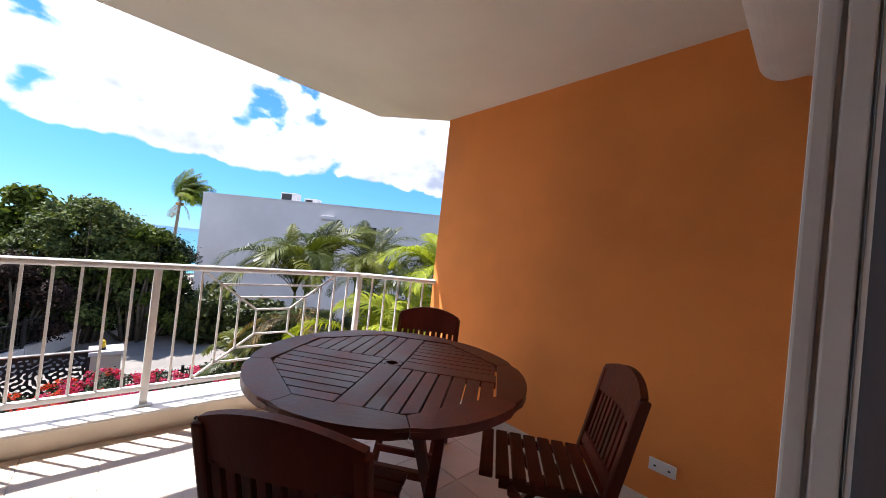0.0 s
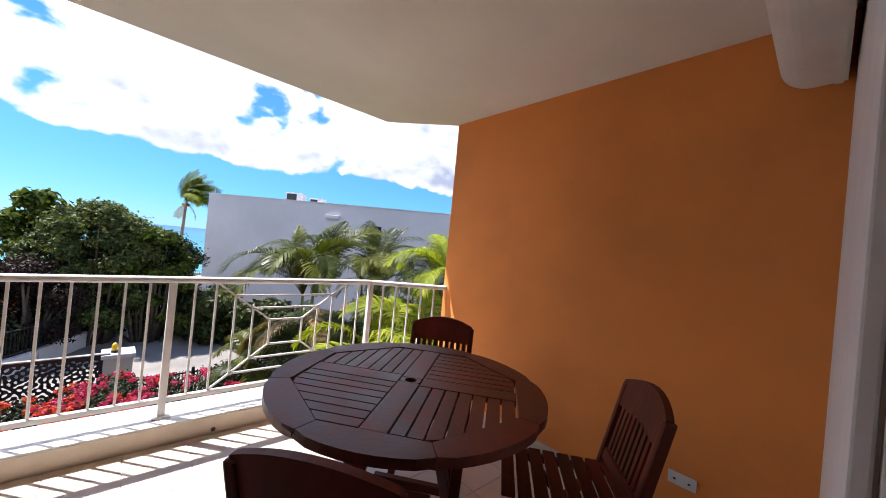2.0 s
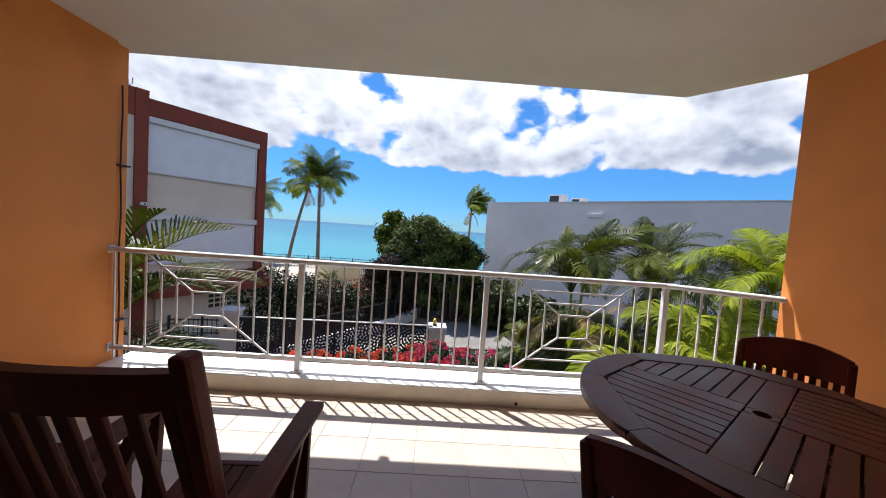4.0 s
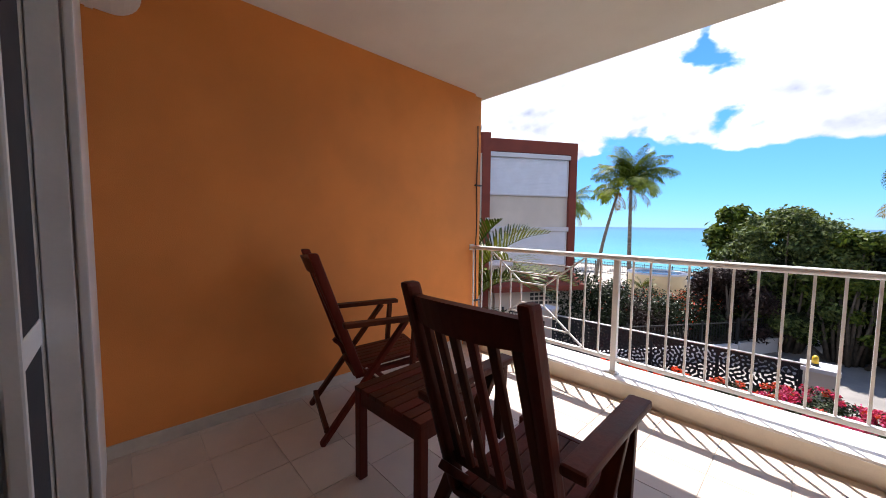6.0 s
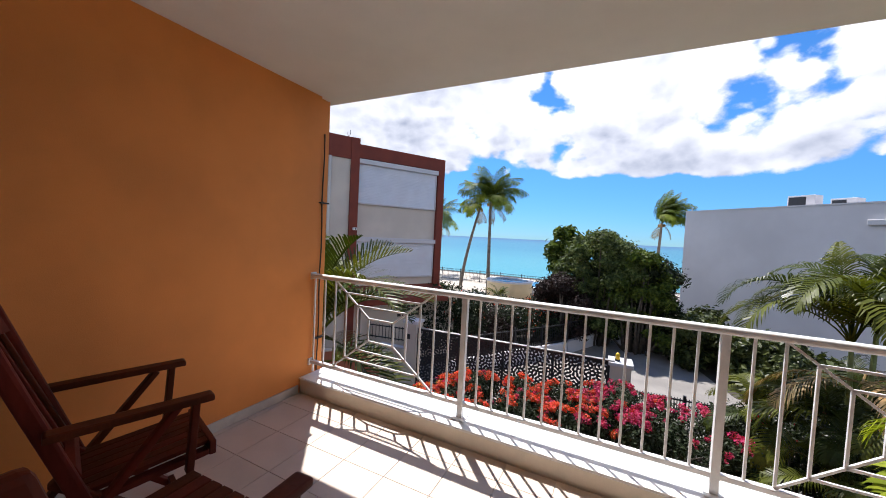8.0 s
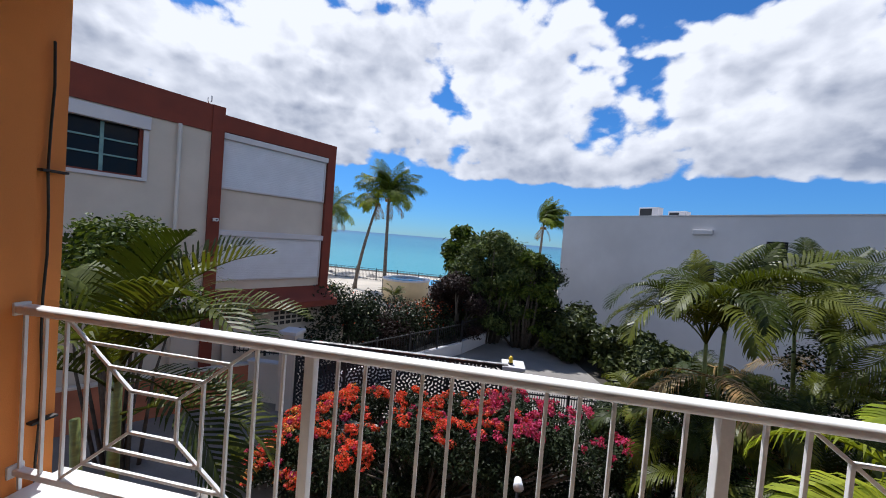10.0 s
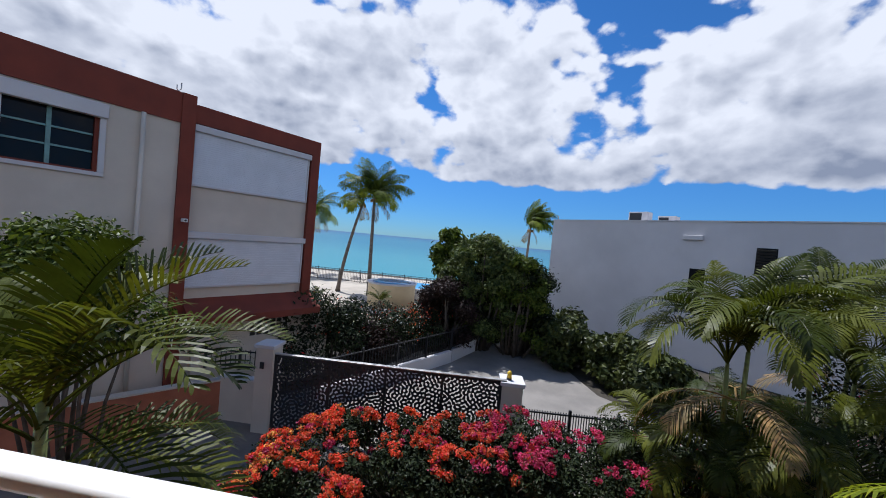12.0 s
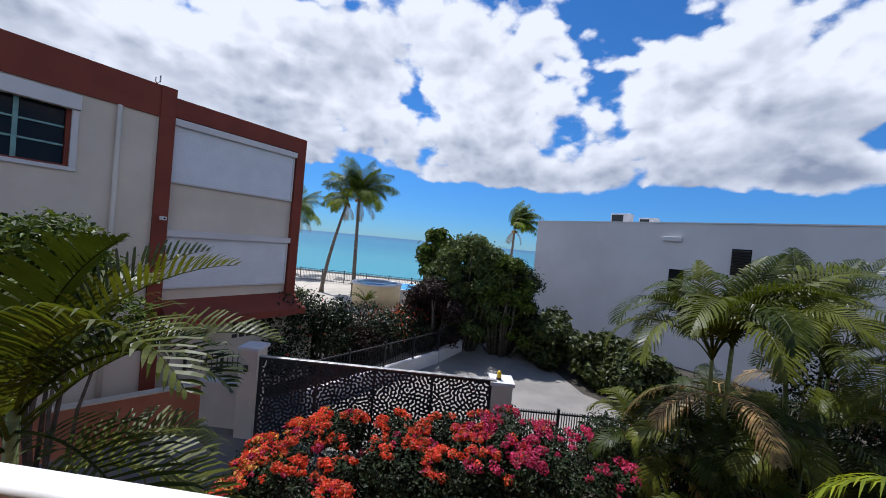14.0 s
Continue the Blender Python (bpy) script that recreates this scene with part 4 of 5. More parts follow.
# raised plunge pool and swimming pool
spa = thing("plunge_pool", "round raised cream plunge pool with blue water", "pool", pose(-6.55, 27.5, G))
part("wall", tube(B(), [(0, 0, 0), (0, 0, 1.58), (0, 0, 1.62)], [1.72, 1.75, 1.75], 40), M["spa"], spa, "", True)
rim = B()
for k in range(40):
    a0, a1 = k * math.tau / 40, (k + 1) * math.tau / 40
    prism(rim, [(r * math.cos(a), r * math.sin(a)) for r, a in ((1.45, a0), (1.82, a0), (1.82, a1), (1.45, a1))], 1.62, 1.72)
part("rim", rim, M["bwhite"], spa, "white rim")
part("water", tube(B(), [(0, 0, 1.62), (0, 0, 1.66)], 1.448, 40), M["pool"], spa, "", True)
pool = thing("swimming_pool", "blue swimming pool with pale edge", "pool", pose(-3.2, 31.5, G))
part("basin", box(B(), (-3.2, -2.0, 0), (6.5, 2.0, 1.05), 0.03), M["bwhite"], pool)
part("water", box(B(), (-2.9, -1.8, 1.0), (6.2, 1.8, 1.06)), M["pool"], pool)


# ---- plants ----
def frond_mesh(name, L, W, n, e0, e1, mat, seed, leaf_w=0.03, droop=0.35, start=0.16, fold=0.35, petiole=0.02):
    """A feather leaf that leaves the origin along +x, rising at e0 and ending at e1 degrees; leaflets on both sides."""
    r = random.Random(seed)
    verts, faces = [], []
    N = 14
    pts, tans = [Vector((0, 0, 0))], []
    for i in range(N):
        a = radians(e0 + (e1 - e0) * ((i + 0.5) / N) ** 1.15)
        tv = Vector((math.cos(a), 0, math.sin(a)))
        tans.append(tv)
        pts.append(pts[-1] + tv * (L / N))
    tans.append(tans[-1])

    def at(s):
        f = min(max(s, 0), 0.9999) * N
        i = int(f)
        return pts[i].lerp(pts[i + 1], f - i), tans[i].lerp(tans[i + 1], f - i).normalized()

    for i in range(N + 1):
        tv = tans[min(i, N)]
        up = Vector((-tv.z, 0, tv.x))
        w = petiole * (1 - 0.85 * i / N)
        b = len(verts)
        verts += [pts[i] + Vector((0, -w, 0)), pts[i] + up * w * 0.8, pts[i] + Vector((0, w, 0)), pts[i] - up * w]
        if i:
            for k in range(4):
                faces.append((b - 4 + k, b - 4 + (k + 1) % 4, b + (k + 1) % 4, b + k))
    for i in range(n):
        s = start + (1 - start) * (i + 0.5) / n
        p0, tv = at(s)
        up = Vector((-tv.z, 0, tv.x))
        prof = math.sin(math.pi * min(1, 0.18 + 0.80 * (s - start) / (1 - start))) ** 0.7
        for sg in (-1, 1):
            ln = W * prof * r.uniform(0.85, 1.12)
            fw = 0.45 + 0.75 * s + r.uniform(-0.1, 0.1)
            dirv = (Vector((0, sg, 0)) + tv * fw + up * (fold + r.uniform(-0.12, 0.12))).normalized()
            side = dirv.cross(up).normalized()
            w = leaf_w * r.uniform(0.8, 1.15)
            b = len(verts)
            q1 = p0 + dirv * ln * 0.45 + Vector((0, 0, -droop * ln * 0.12))
            q2 = p0 + dirv * ln * 0.80 + Vector((0, 0, -droop * ln * 0.42))
            q3 = p0 + dirv * ln * 0.98 + Vector((0, 0, -droop * ln * (0.85 + r.uniform(-0.2, 0.3))))
            verts += [p0 - side * w * 0.35, p0 + side * w * 0.35, q1 - side * w * 0.5, q1 + side * w * 0.5, q2 - side * w * 0.36, q2 + side * w * 0.36, q3]
            faces += [(b, b + 1, b + 3, b + 2), (b + 2, b + 3, b + 5, b + 4), (b + 4, b + 5, b + 6)]
    me = bpy.data.meshes.new(name)
    me.from_pydata([tuple(v) for v in verts], [], faces)
    me.materials.append(mat)
    return me


def crown(parent, base, meshes, count, seed, tilt=(-10, 35), scale=(0.85, 1.1), wind=None, bend=0.72):
    r = random.Random(seed)
    for i in range(count):
        az = i * 137.5 + r.uniform(-18, 18)
        tl = tilt[0] + (tilt[1] - tilt[0]) * r.random()
        if wind is not None:
            # blown leaves swing round to the lee side
            dlt = (az - wind + 180) % 360 - 180
            az = wind + dlt * bend
        s = r.uniform(*scale)
        part("frond", meshes[i % len(meshes)], None, parent, at=Matrix.Translation(base) @ pose(0, 0, 0, 0, 0, az) @ pose(0, 0, 0, r.uniform(-25, 25), -tl, 0) @ Matrix.Scale(s, 4))


def coconut(base, top, seed, count=22, L=2.6, wind=20, lean=0.6, r0=0.17, bend=0.72, tilt=(-12, 12)):
    t = thing("coconut_palm", "tall coconut palm with a wind-blown green crown", "palm tree", pose(*base))
    d = Vector(top) - Vector(base)
    n = 14
    pts = [Vector((d.x * (i / n) ** lean, d.y * (i / n) ** lean, d.z * i / n)) for i in range(n + 1)]
    part("trunk", tube(B(), pts, [r0 * (1.35 if i == 0 else 1 - 0.4 * i / n) * (1 + 0.04 * (i % 2)) for i in range(n + 1)], 10), M["trunk"], t, "", True)
    ms = [frond_mesh("frond", L, L * 0.27, 40, e0, e1, M["frond"], seed + k, 0.048, 0.85, 0.14, 0.15, 0.03) for k, (e0, e1) in enumerate(((76, -15), (58, -40), (32, -62), (84, 20)))]
    crown(t, d, ms, count, seed, tilt, (0.85, 1.12), wind, bend)
    dead = [frond_mesh("frond", L * 0.75, L * 0.2, 20, -25, -85, M["deadfrond"], seed + 9, 0.045, 0.9, 0.2, 0.0, 0.03)]
    crown(t, d - Vector((0, 0, 0.15)), dead, 2, seed + 3, (-10, 5), (0.6, 0.9), wind)
    r = random.Random(seed)
    for i in range(5):
        a = r.uniform(0, math.tau)
        b = B()
        bmesh.ops.create_icosphere(b, subdivisions=2, radius=0.12, matrix=Matrix.Translation(d + Vector((0.22 * math.cos(a), 0.22 * math.sin(a), -0.22 - 0.1 * r.random()))) @ Matrix.Diagonal((1, 1, 1.25, 1)))
        part("coconut", b, M["deadfrond"], t, "", True)
    return t


coconut((-9.1, 30.0, G), (-9.3, 30.0, 4.5), 11, 34, 3.4, -15)
coconut((-12.0, 30.5, G), (-10.6, 31.0, 4.1), 23, 16, 3.0, 170, 1.4, 0.16)
coconut((-20.0, 40.5, G), (-19.8, 40.5, 3.4), 31, 20, 3.9, -10)
coconut((4.2, 40.0, G), (4.6, 40.0, 3.6), 43, 40, 3.1, -10, bend=0.45, tilt=(0, 30))


def areca(base, count, L, W, H, seed, mat, spread=0.45, label="lush green areca palm clump with arching fronds", leaf_w=0.033, tilt=(-14, 16), dead=4, n=40, low=0.45, stems=0, fold=0.42, droop=0.75, shapes=((86, -45), (78, -60), (64, -72), (88, -12), (50, -66))):
    t = thing("areca_palm", label, "palm", pose(*base))
    r = random.Random(seed)
    ms = [frond_mesh("frond", L, W, n, e0, e1, mat, seed + k, leaf_w, droop, 0.18, fold, 0.018) for k, (e0, e1) in enumerate(shapes)]
    stems = stems or max(3, count // 6)
    tops = []
    for i in range(stems):
        a = i * 137.5 + r.uniform(-20, 20)
        rr = spread * math.sqrt((i + 0.5) / stems)
        foot = Vector((rr * 0.6 * math.cos(radians(a)), rr * 0.6 * math.sin(radians(a)), 0))
        top = Vector((rr * 1.6 * math.cos(radians(a)), rr * 1.6 * math.sin(radians(a)), H * (1 - (1 - low) * (i / stems) ** 1.3)))
        part("stem", tube(B(), [foot.lerp(top, k / 5) for k in range(6)], [0.05, 0.045, 0.042, 0.04, 0.036, 0.03], 7), M["stem"], t, "", True)
        tops.append(top)
    for i, top in enumerate(tops):
        crown(t, top, ms, count // stems, seed + 7 * i, tilt, (0.75, 1.12))
    if dead:
        dm = [frond_mesh("frond", L * 0.8, W * 0.8, 26, 20, -75, M["deadfrond"], seed + 77, leaf_w, 0.6, 0.2, 0.2, 0.016)]
        crown(t, Vector((0, 0, H * 0.8)), dm, dead, seed + 5, (-10, 10), (0.7, 1.0))
    return t


ARCHED = ((89, -20), (84, -50), (74, -70), (92, 25), (62, -75))
areca((4.1, 8.2, G), 26, 2.3, 0.50, 3.85, 101, M["areca"], stems=2, spread=0.12, low=0.84, n=38, leaf_w=0.033, tilt=(0, 12), fold=0.6, droop=0.6, dead=5, shapes=ARCHED)
areca((4.7, 7.7, G), 27, 1.7, 0.40, 2.6, 111, M["areca"], stems=3, spread=0.5, low=0.6, n=36, leaf_w=0.026, fold=0.5, droop=0.7)
areca((3.7, 8.3, G), 24, 1.5, 0.38, 2.1, 121, M["areca"], stems=3, spread=0.5, low=0.6, n=34, leaf_w=0.026, fold=0.5, droop=0.7)
areca((6.5, 9.4, G), 27, 2.1, 0.50, 3.95, 131, M["areca"], stems=3, spread=0.3, low=0.74, n=38, leaf_w=0.026, tilt=(0, 12), fold=0.6, droop=0.6, shapes=ARCHED)
areca((7.3, 7.8, G), 32, 2.0, 0.42, 3.9, 151, M["areca"], stems=4, spread=0.4, low=0.7, n=42, leaf_w=0.026, fold=0.6)
# these two clumps carry their sunlit look in the frond colour
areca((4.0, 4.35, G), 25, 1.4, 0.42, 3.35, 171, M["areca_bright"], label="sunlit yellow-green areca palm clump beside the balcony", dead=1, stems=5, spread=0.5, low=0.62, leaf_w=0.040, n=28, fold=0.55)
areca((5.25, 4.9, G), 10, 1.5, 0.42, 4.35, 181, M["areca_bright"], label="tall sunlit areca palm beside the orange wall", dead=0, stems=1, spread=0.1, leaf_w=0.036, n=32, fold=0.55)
left_palm = thing("areca_palm", "dark green broad-leaved palm clump beside the balcony", "palm", pose(-3.85, 5.05, G))
for dx, dy, hh in ((0.0, 0.0, 3.35), (-0.35, 0.25, 3.0), (-0.15, -0.3, 2.7)):
    part("stem", tube(B(), [(dx * 0.5, dy * 0.5, 0), (dx * 0.8, dy * 0.8, hh * 0.5), (dx, dy, hh + 0.06)], [0.07, 0.06, 0.045], 9), M["stem"], left_palm, "", True)
LEFT_FRONDS = ((-16, 68, -42, 2.65, 3.35), (-8, 84, 28, 1.95, 3.35), (8, 60, -45, 2.1, 3.3), (-12, 16, -72, 2.3, 3.15), (24, 74, 5, 2.3, 3.3), (40, 52, -30, 2.4, 3.2),
               (58, 80, 10, 2.2, 3.3), (78, 50, -40, 2.2, 3.1), (100, 72, -15, 2.2, 3.2), (130, 58, -40, 2.2, 3.0), (165, 70, -25, 2.3, 3.2), (200, 60, -40, 2.2, 3.1), (235, 74, -10, 2.2, 3.3),
               (270, 55, -45, 2.0, 3.0), (300, 70, -30, 1.9, 3.1), (20, 20, -65, 2.0, 2.7), (60, 25, -60, 1.9, 2.6))
for k, (az, e0, e1, L, z) in enumerate(LEFT_FRONDS):
    me = frond_mesh("frond", L * 0.96, 0.60, 30, e0, e1, M["areca"], 230 + k, 0.038, 0.25 if e1 > -20 else 0.35, 0.15, 0.9, 0.02)
    part("frond", me, None, left_palm, at=pose(0.05 * math.cos(radians(az)), 0.05 * math.sin(radians(az)), z, 0, 0, az))


def leaf_cloud(name, parent, blobs, n, size, mat, seed, shell=0.55, fuzz=0.16, label=""):
    """Many small folded leaves scattered through overlapping lumps."""
    r = np.random.RandomState(seed)
    wts = np.array([b[3] * b[4] for b in blobs], float)
    pick = r.choice(len(blobs), n, p=wts / wts.sum())
    c = np.array([b[:3] for b in blobs])[pick]
    rad = np.array([[b[3], b[4], b[5]] for b in blobs])[pick]
    v = r.normal(size=(n, 3))
    v /= np.linalg.norm(v, axis=1)[:, None]
    rr = (shell + (1 - shell) * r.rand(n)) ** 0.6 * (1 + fuzz * r.normal(size=n))
    p = c + v * rad * rr[:, None]
    up = v + r.normal(size=(n, 3)) * 0.7 + np.array([0, 0, 0.4])
    up /= np.linalg.norm(up, axis=1)[:, None]
    tv = np.cross(up, r.normal(size=(n, 3)))
    tv /= np.linalg.norm(tv, axis=1)[:, None] + 1e-9
    sv = np.cross(up, tv)
    s = size * (0.6 + 0.8 * r.rand(n))[:, None]
    a, b_ = p - tv * s * 0.5, p + tv * s * 0.5
    w1, w2 = p + sv * s * 0.28 + up * s * 0.10, p - sv * s * 0.28 + up * s * 0.10
    verts = np.stack([a, w1, b_, w2], 1).reshape(-1, 3)
    verts[:, 2] = np.maximum(verts[:, 2], 0.0)
    idx = np.arange(n) * 4
    faces = np.concatenate([np.stack([idx, idx + 1, idx + 2], 1), np.stack([idx, idx + 2, idx + 3], 1)])
    me = bpy.data.meshes.new(name)
    me.from_pydata(verts.tolist(), [], faces.tolist())
    me.materials.append(mat)
    ob = part(name, me, None, parent, label)
    ob["kind"] = "stuff"
    return ob


def lumps(r, n, lo, hi, rad):
    out = []
    for _ in range(n):
        k = r.uniform(*rad)
        out.append((r.uniform(lo[0], hi[0]), r.uniform(lo[1], hi[1]), r.uniform(lo[2], hi[2]), k, k, k * 0.8))
    return out


def branches(parent, blobs, seed, r0=0.05, mat="bark"):
    r = random.Random(seed)
    bm = B()
    for b in blobs:
        foot = Vector((b[0] * 0.35 + r.uniform(-0.1, 0.1), b[1] * 0.35 + r.uniform(-0.1, 0.1), 0))
        tip = Vector(b[:3])
        mid = foot.lerp(tip, 0.5) + Vector((r.uniform(-0.15, 0.15), r.uniform(-0.15, 0.15), 0.1))
        tube(bm, [foot, mid, tip], [r0, r0 * 0.7, r0 * 0.25], 6)
    ob = part("branchwork", bm, M[mat], parent, "", True)
    ob["kind"] = "stuff"
    return ob


def shrub(name, label, category, at, blobs, n, size, mat, seed, flowers=(), r0=0.04):
    t = thing(name, label, category, pose(*at))
    branches(t, blobs, seed, r0)
    leaf_cloud("foliage", t, blobs, n, size, M[mat], seed + 1)
    for k, (fm, fn, fs, sel) in enumerate(flowers):
        fb = [b for b in blobs if sel(b)]
        if fb:
            big = [(b[0], b[1], b[2] + 0.06, b[3] * 1.03, b[4] * 1.03, b[5] * 1.05) for b in fb]
            leaf_cloud("blossom", t, big, fn, fs, M[fm], seed + 20 + k, 0.9)
    return t


rr = random.Random(77)


def bougainvillea():
    """Hedge with blossom gathered in dense heads over its sunny top."""
    t = thing("bougainvillea", "dense bougainvillea hedge covered in orange-red and magenta blossom", "hedge", pose(-0.75, 8.3, G))
    bb = []
    for _ in range(190):
        x, k = rr.uniform(-3.3, 3.8), rr.uniform(0.22, 0.40)
        y = rr.uniform(-1.0 if x < -0.6 else -0.6, 0.95)
        top = 1.32 + 0.16 * y + (0.13 * x if x < 0 else 0.16 * min(x, 2.2)) - 0.45 * max(0, -x - 2.2) + 0.10 * noise.noise((x * 1.3, y * 1.3, 7.0))
        z = top if rr.random() < 0.55 else top - rr.uniform(0.2, 1.1)
        bb.append((x, y, max(0.3, z), k, k, k * 0.8))
    branches(t, bb, 300, 0.03)
    leaf_cloud("foliage", t, bb, 60000, 0.065, M["leaf_dark"], 301)
    red, pink, gold = [], [], []
    for _ in range(2700):
        x, y = rr.uniform(-3.4, 4.0), rr.uniform(-1.35, 1.3)
        hit = [b for b in bb if (b[0] - x) ** 2 + (b[1] - y) ** 2 < b[3] ** 2]
        if not hit:
            continue
        z = max(b[2] + 0.82 * math.sqrt(b[3] ** 2 - (b[0] - x) ** 2 - (b[1] - y) ** 2) for b in hit)
        if z < 1.26 + 0.10 * min(x, 1.5) - 0.4 * max(0, -x - 0.6) or (x > 2.4 and rr.random() < 0.8) or (x > -0.6 and y < -0.45 - 0.1 * x) or noise.noise((x * 1.9, y * 1.9, 3.0)) < 0.02 and rr.random() < 0.9:
            continue
        k = rr.uniform(0.035, 0.095)
        lump = (x, y, z - 0.02, k, k, k * 0.7)
        u = x + rr.gauss(0, 0.6)
        (pink if u > 1.3 or rr.random() < 0.13 else gold if u < -2.7 and rr.random() < 0.4 else red).append(lump)
    leaf_cloud("blossom", t, red, 18000, 0.05, M["bract"], 310, 0.6, label="orange-red blossom")
    leaf_cloud("blossom", t, pink, 10000, 0.05, M["bract_pink"], 311, 0.6, label="magenta blossom")
    if gold:
        leaf_cloud("blossom", t, gold, 900, 0.06, M["bract_gold"], 312, 0.6, label="golden blossom")
    return t


bougainvillea()
for x, y, hh, sd in ((4.1, 9.3, 1.9, 321), (3.2, 7.1, 1.2, 323), (5.2, 8.6, 2.5, 325), (4.6, 6.8, 1.7, 327), (6.8, 8.6, 3.4, 329), (5.2, 10.0, 2.5, 331), (6.8, 10.2, 3.5, 333)):
    bb = lumps(rr, 20, (-1.1, -0.9, 0.3), (1.1, 0.9, hh - 0.3), (0.35, 0.6))
    shrub("shrub", "dark shrub with a few pale and pink blossoms beside the hedge", "shrub", (x, y, G), bb, 10000, 0.08, "leaf_dark", sd, [("bract_pink", 120, 0.06, lambda b: True), ("white_flower", 160, 0.045, lambda b: b[1] > 0)])
# hedge beyond the fence along the drive
for i in range(8):
    f = i / 7
    x, y = -6.2 + f * 6.0, 13.5 + f * 8.0
    bb = lumps(rr, 18, (-1.0, -0.9, 0.5), (1.0, 0.9, (2.5 if i < 2 else 1.7) + rr.uniform(-0.3, 0.3)), (0.40, 0.75))
    shrub("shrub", "dark leafy shrub behind the iron fence with pale blossoms", "shrub", (x, y, G), bb, 9000, 0.11, "leaf_purple" if i in (2, 6) else "leaf_dark", 340 + 10 * i,
          [("white_flower", 130, 0.08, lambda b: b[2] > 1.2), ("bract", 420 if i in (4, 5) else 60, 0.09, lambda b: b[2] > 1.2)])
# tall trees in the middle and dark growth at the end of the drive
def tree(x, y, w, d, h, mat, seed, size, n, count, rad, dome=0.35, low=0.5):
    t = thing("tree", "dense green seaside tree at the end of the drive", "tree", pose(x, y, G))
    r = random.Random(seed)
    bb = []
    while len(bb) < count:
        u, v, k = r.uniform(-1, 1), r.uniform(-1, 1), r.uniform(*rad)
        top = (h - k * 0.8) * (1 - dome * abs(u) ** 2.2) - r.random() ** 2 * (h * 0.75)
        if top > low:
            bb.append((u * w, v * d, top, k, k, k * 0.85))
    branches(t, bb[:24], seed, 0.07)
    part("trunk", tube(B(), [(0, 0, 0), (0.1, 0, h * 0.3), (0.05, 0.1, h * 0.6)], [0.2, 0.15, 0.08], 9), M["bark"], t, "", True)
    leaf_cloud("foliage", t, bb, n, size, M[mat], seed + 1, 0.25, 0.34)
    return t


tree(0.0, 19.5, 1.75, 1.2, 5.65, "leaf_grey", 401, 0.15, 44000, 110, (0.16, 0.52), 0.30, 0.6)
tree(1.75, 19.2, 1.1, 1.1, 4.75, "leaf", 411, 0.16, 24000, 66, (0.16, 0.48), 0.25, 0.5)
tree(-1.75, 21.2, 0.75, 0.8, 6.0, "leaf", 421, 0.28, 5500, 26, (0.22, 0.45), 0.2)
tree(2.45, 19.9, 0.8, 0.9, 4.5, "leaf_dark", 431, 0.13, 22000, 50, (0.3, 0.55), 0.2)
tree(-1.5, 18.0, 1.1, 0.8, 3.5, "leaf_purple", 441, 0.12, 16000, 34, (0.3, 0.5))
tree(-0.2, 19.5, 1.1, 0.7, 4.2, "leaf_dark", 446, 0.12, 16000, 34, (0.3, 0.5))
# broad-leaved shrubs at the white house
for (x, y, sd) in ((4.2, 18.6, 451), (5.6, 17.2, 461), (3.9, 20.6, 471), (6.6, 15.8, 475)):
    bb = lumps(rr, 14, (-1.0, -0.9, 0.4), (1.0, 0.9, 1.6), (0.45, 0.75))
    shrub("shrub", "broad-leaved green shrub beside the white house", "shrub", (x, y, G), bb, 5500, 0.24, "leaf_mid", sd)
# leafy top beside the left palm
bb = lumps(rr, 16, (-1.5, -0.8, 3.2), (0.4, 0.8, 4.7), (0.35, 0.6))
shrub("shrub", "tall bright green shrub in front of the cream house", "shrub", (-6.6, 7.3, G), bb, 9000, 0.11, "leaf", 481)


def spiky(at, n, L, seed, label):
    t = thing("agave", label, "plant", pose(*at))
    ms = [frond_mesh("leaf", L, L * 0.22, 20, e0, e1, M["areca"], seed + k, 0.03, 0.3, 0.1, 0.3, 0.012) for k, (e0, e1) in enumerate(((70, 10), (45, -20)))]
    crown(t, Vector((0, 0, 0.35)), ms, n, seed, (-15, 15), (0.8, 1.1))
    part("trunk", tube(B(), [(0, 0, 0), (0, 0, 0.38)], [0.12, 0.09], 8), M["trunk"], t, "", True)
    return t


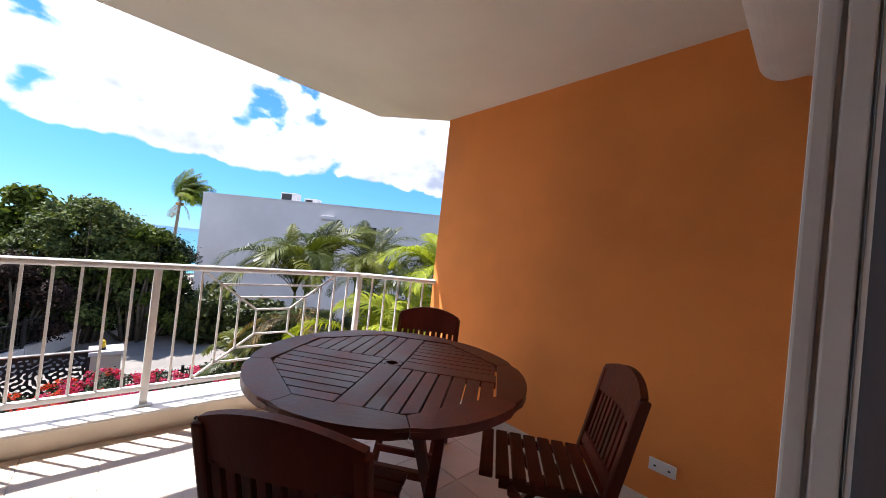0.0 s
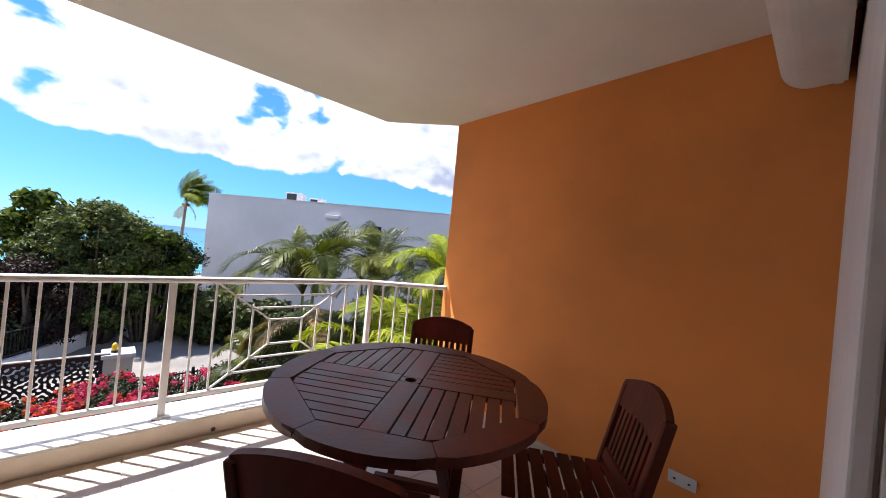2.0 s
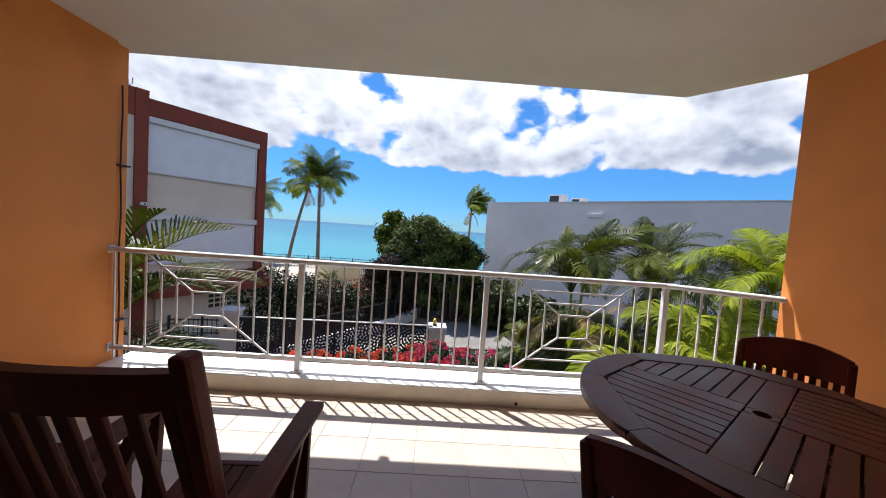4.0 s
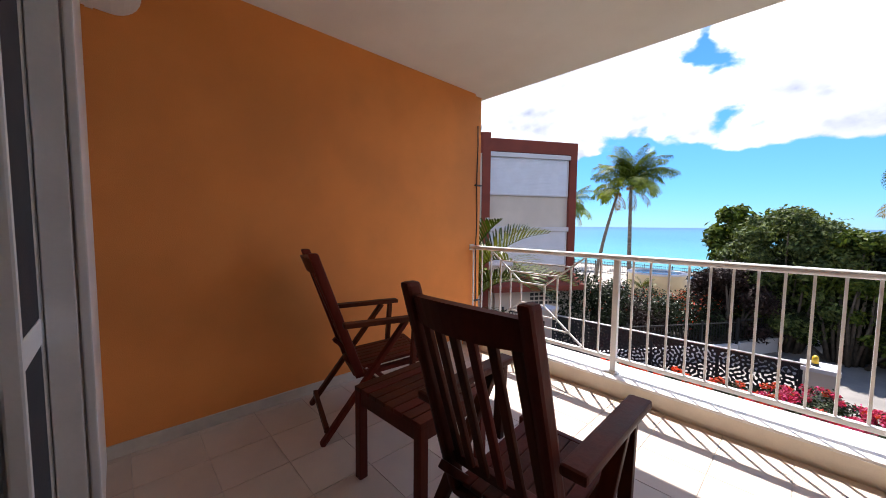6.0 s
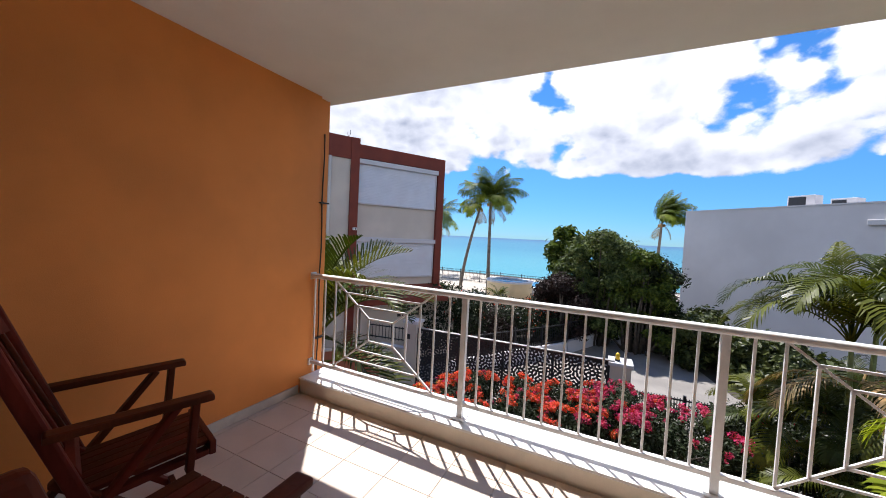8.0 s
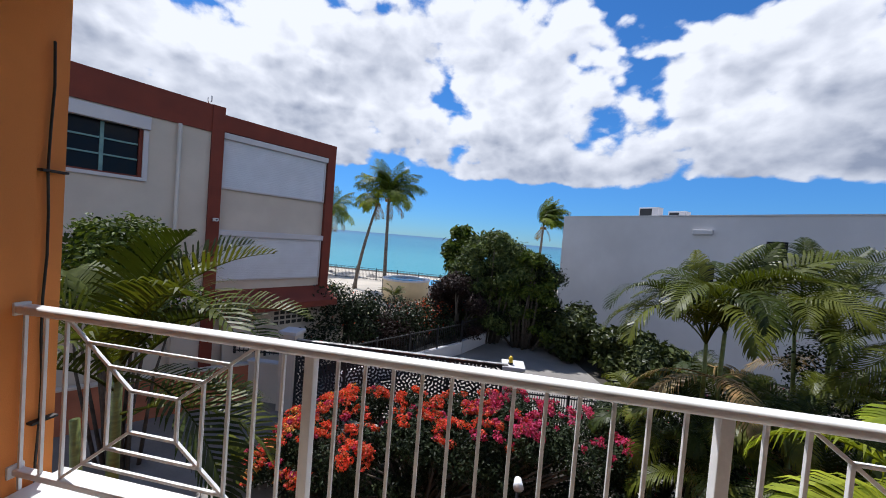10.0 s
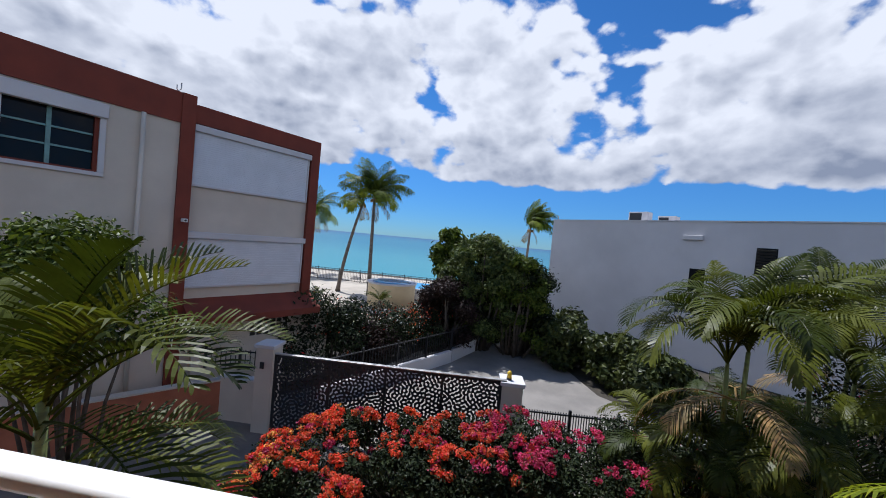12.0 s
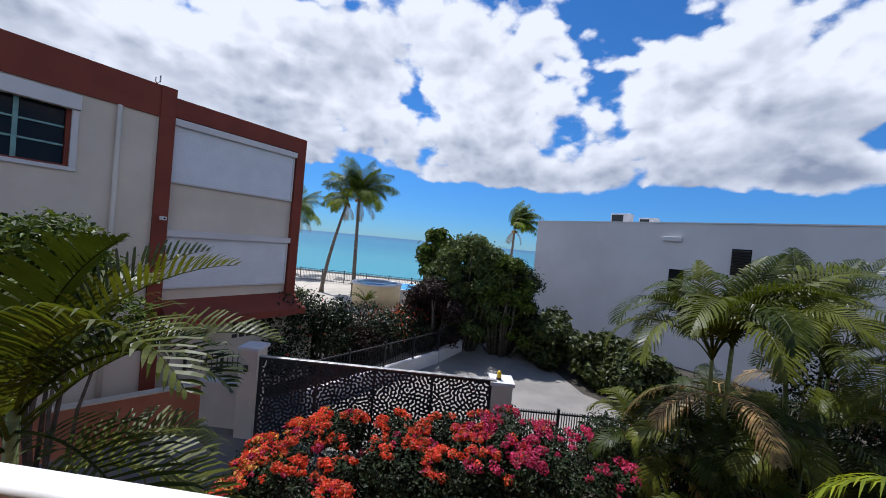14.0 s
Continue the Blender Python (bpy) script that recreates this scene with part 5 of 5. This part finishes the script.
spiky((-5.6, 21.5, G + 1.0), 14, 1.1, 501, "small feathery sago palm on the sandy terrace")
spiky((-9.3, 21.0, G + 0.9), 14, 1.2, 511, "small feathery sago palm on the sandy terrace")
spiky((-4.3, 7.6, G), 9, 0.7, 521, "small spiky plant at the edge of the drive")
fan = thing("fan_palm", "dark fan palm at the edge of the trees", "palm", pose(-2.2, 24.5, G))
part("trunk", tube(B(), [(0, 0, 0), (0.1, 0, 4.2)], [0.14, 0.10], 8), M["trunk"], fan, "", True)
crown(fan, Vector((0.1, 0, 4.2)), [frond_mesh("frond", 1.3, 0.5, 26, 40, -50, M["leaf_dark"], 531, 0.07, 0.5, 0.45, 0.1, 0.02)], 14, 533, (-20, 30), (0.8, 1.1))


# ---- floor tiles, last ----
floor = bpy.data.objects["floor"]
PITCH = 0.293
tile_mesh = None
xs = [0.40 + PITCH * k for k in range(-9, 12)]
ys = [2.36 + PITCH * k for k in range(-9, 3)]


def clipped_tile(x0, x1, y0, y1):
    global tile_mesh
    full = x1 - x0 > PITCH - 0.001 and y1 - y0 > PITCH - 0.001
    g = 0.0016
    if full and tile_mesh:
        me = tile_mesh
    else:
        bm = B()
        hx, hy = (x1 - x0) / 2 - g, (y1 - y0) / 2 - g
        lo = [bm.verts.new((sx * hx, sy * hy, -0.0042)) for sx, sy in ((-1, -1), (1, -1), (1, 1), (-1, 1))]
        md = [bm.verts.new((sx * hx, sy * hy, -0.0015)) for sx, sy in ((-1, -1), (1, -1), (1, 1), (-1, 1))]
        hi = [bm.verts.new((sx * (hx - 0.0015), sy * (hy - 0.0015), 0)) for sx, sy in ((-1, -1), (1, -1), (1, 1), (-1, 1))]
        for a, b in ((lo, md), (md, hi)):
            for i in range(4):
                bm.faces.new((a[i], a[(i + 1) % 4], b[(i + 1) % 4], b[i]))
        bm.faces.new(hi)
        me = as_mesh("tile", bm, M["tile"])
        if full:
            tile_mesh = me
    part("tile", me, None, floor, at=pose((x0 + x1) / 2, (y0 + y1) / 2, 0))


for x in xs:
    for y in ys:
        x0, x1, y0, y1 = max(x, XL + 0.002), min(x + PITCH, XR - 0.002), max(y, -0.19), min(y + PITCH, 2.838)
        if x1 - x0 > 0.02 and y1 - y0 > 0.02:
            if x1 > 2.6 and y1 > 2.838 - (x1 - 2.58) * 0.96:
                y1 = min(y1, 2.838)
            clipped_tile(x0, x1, y0, y1)
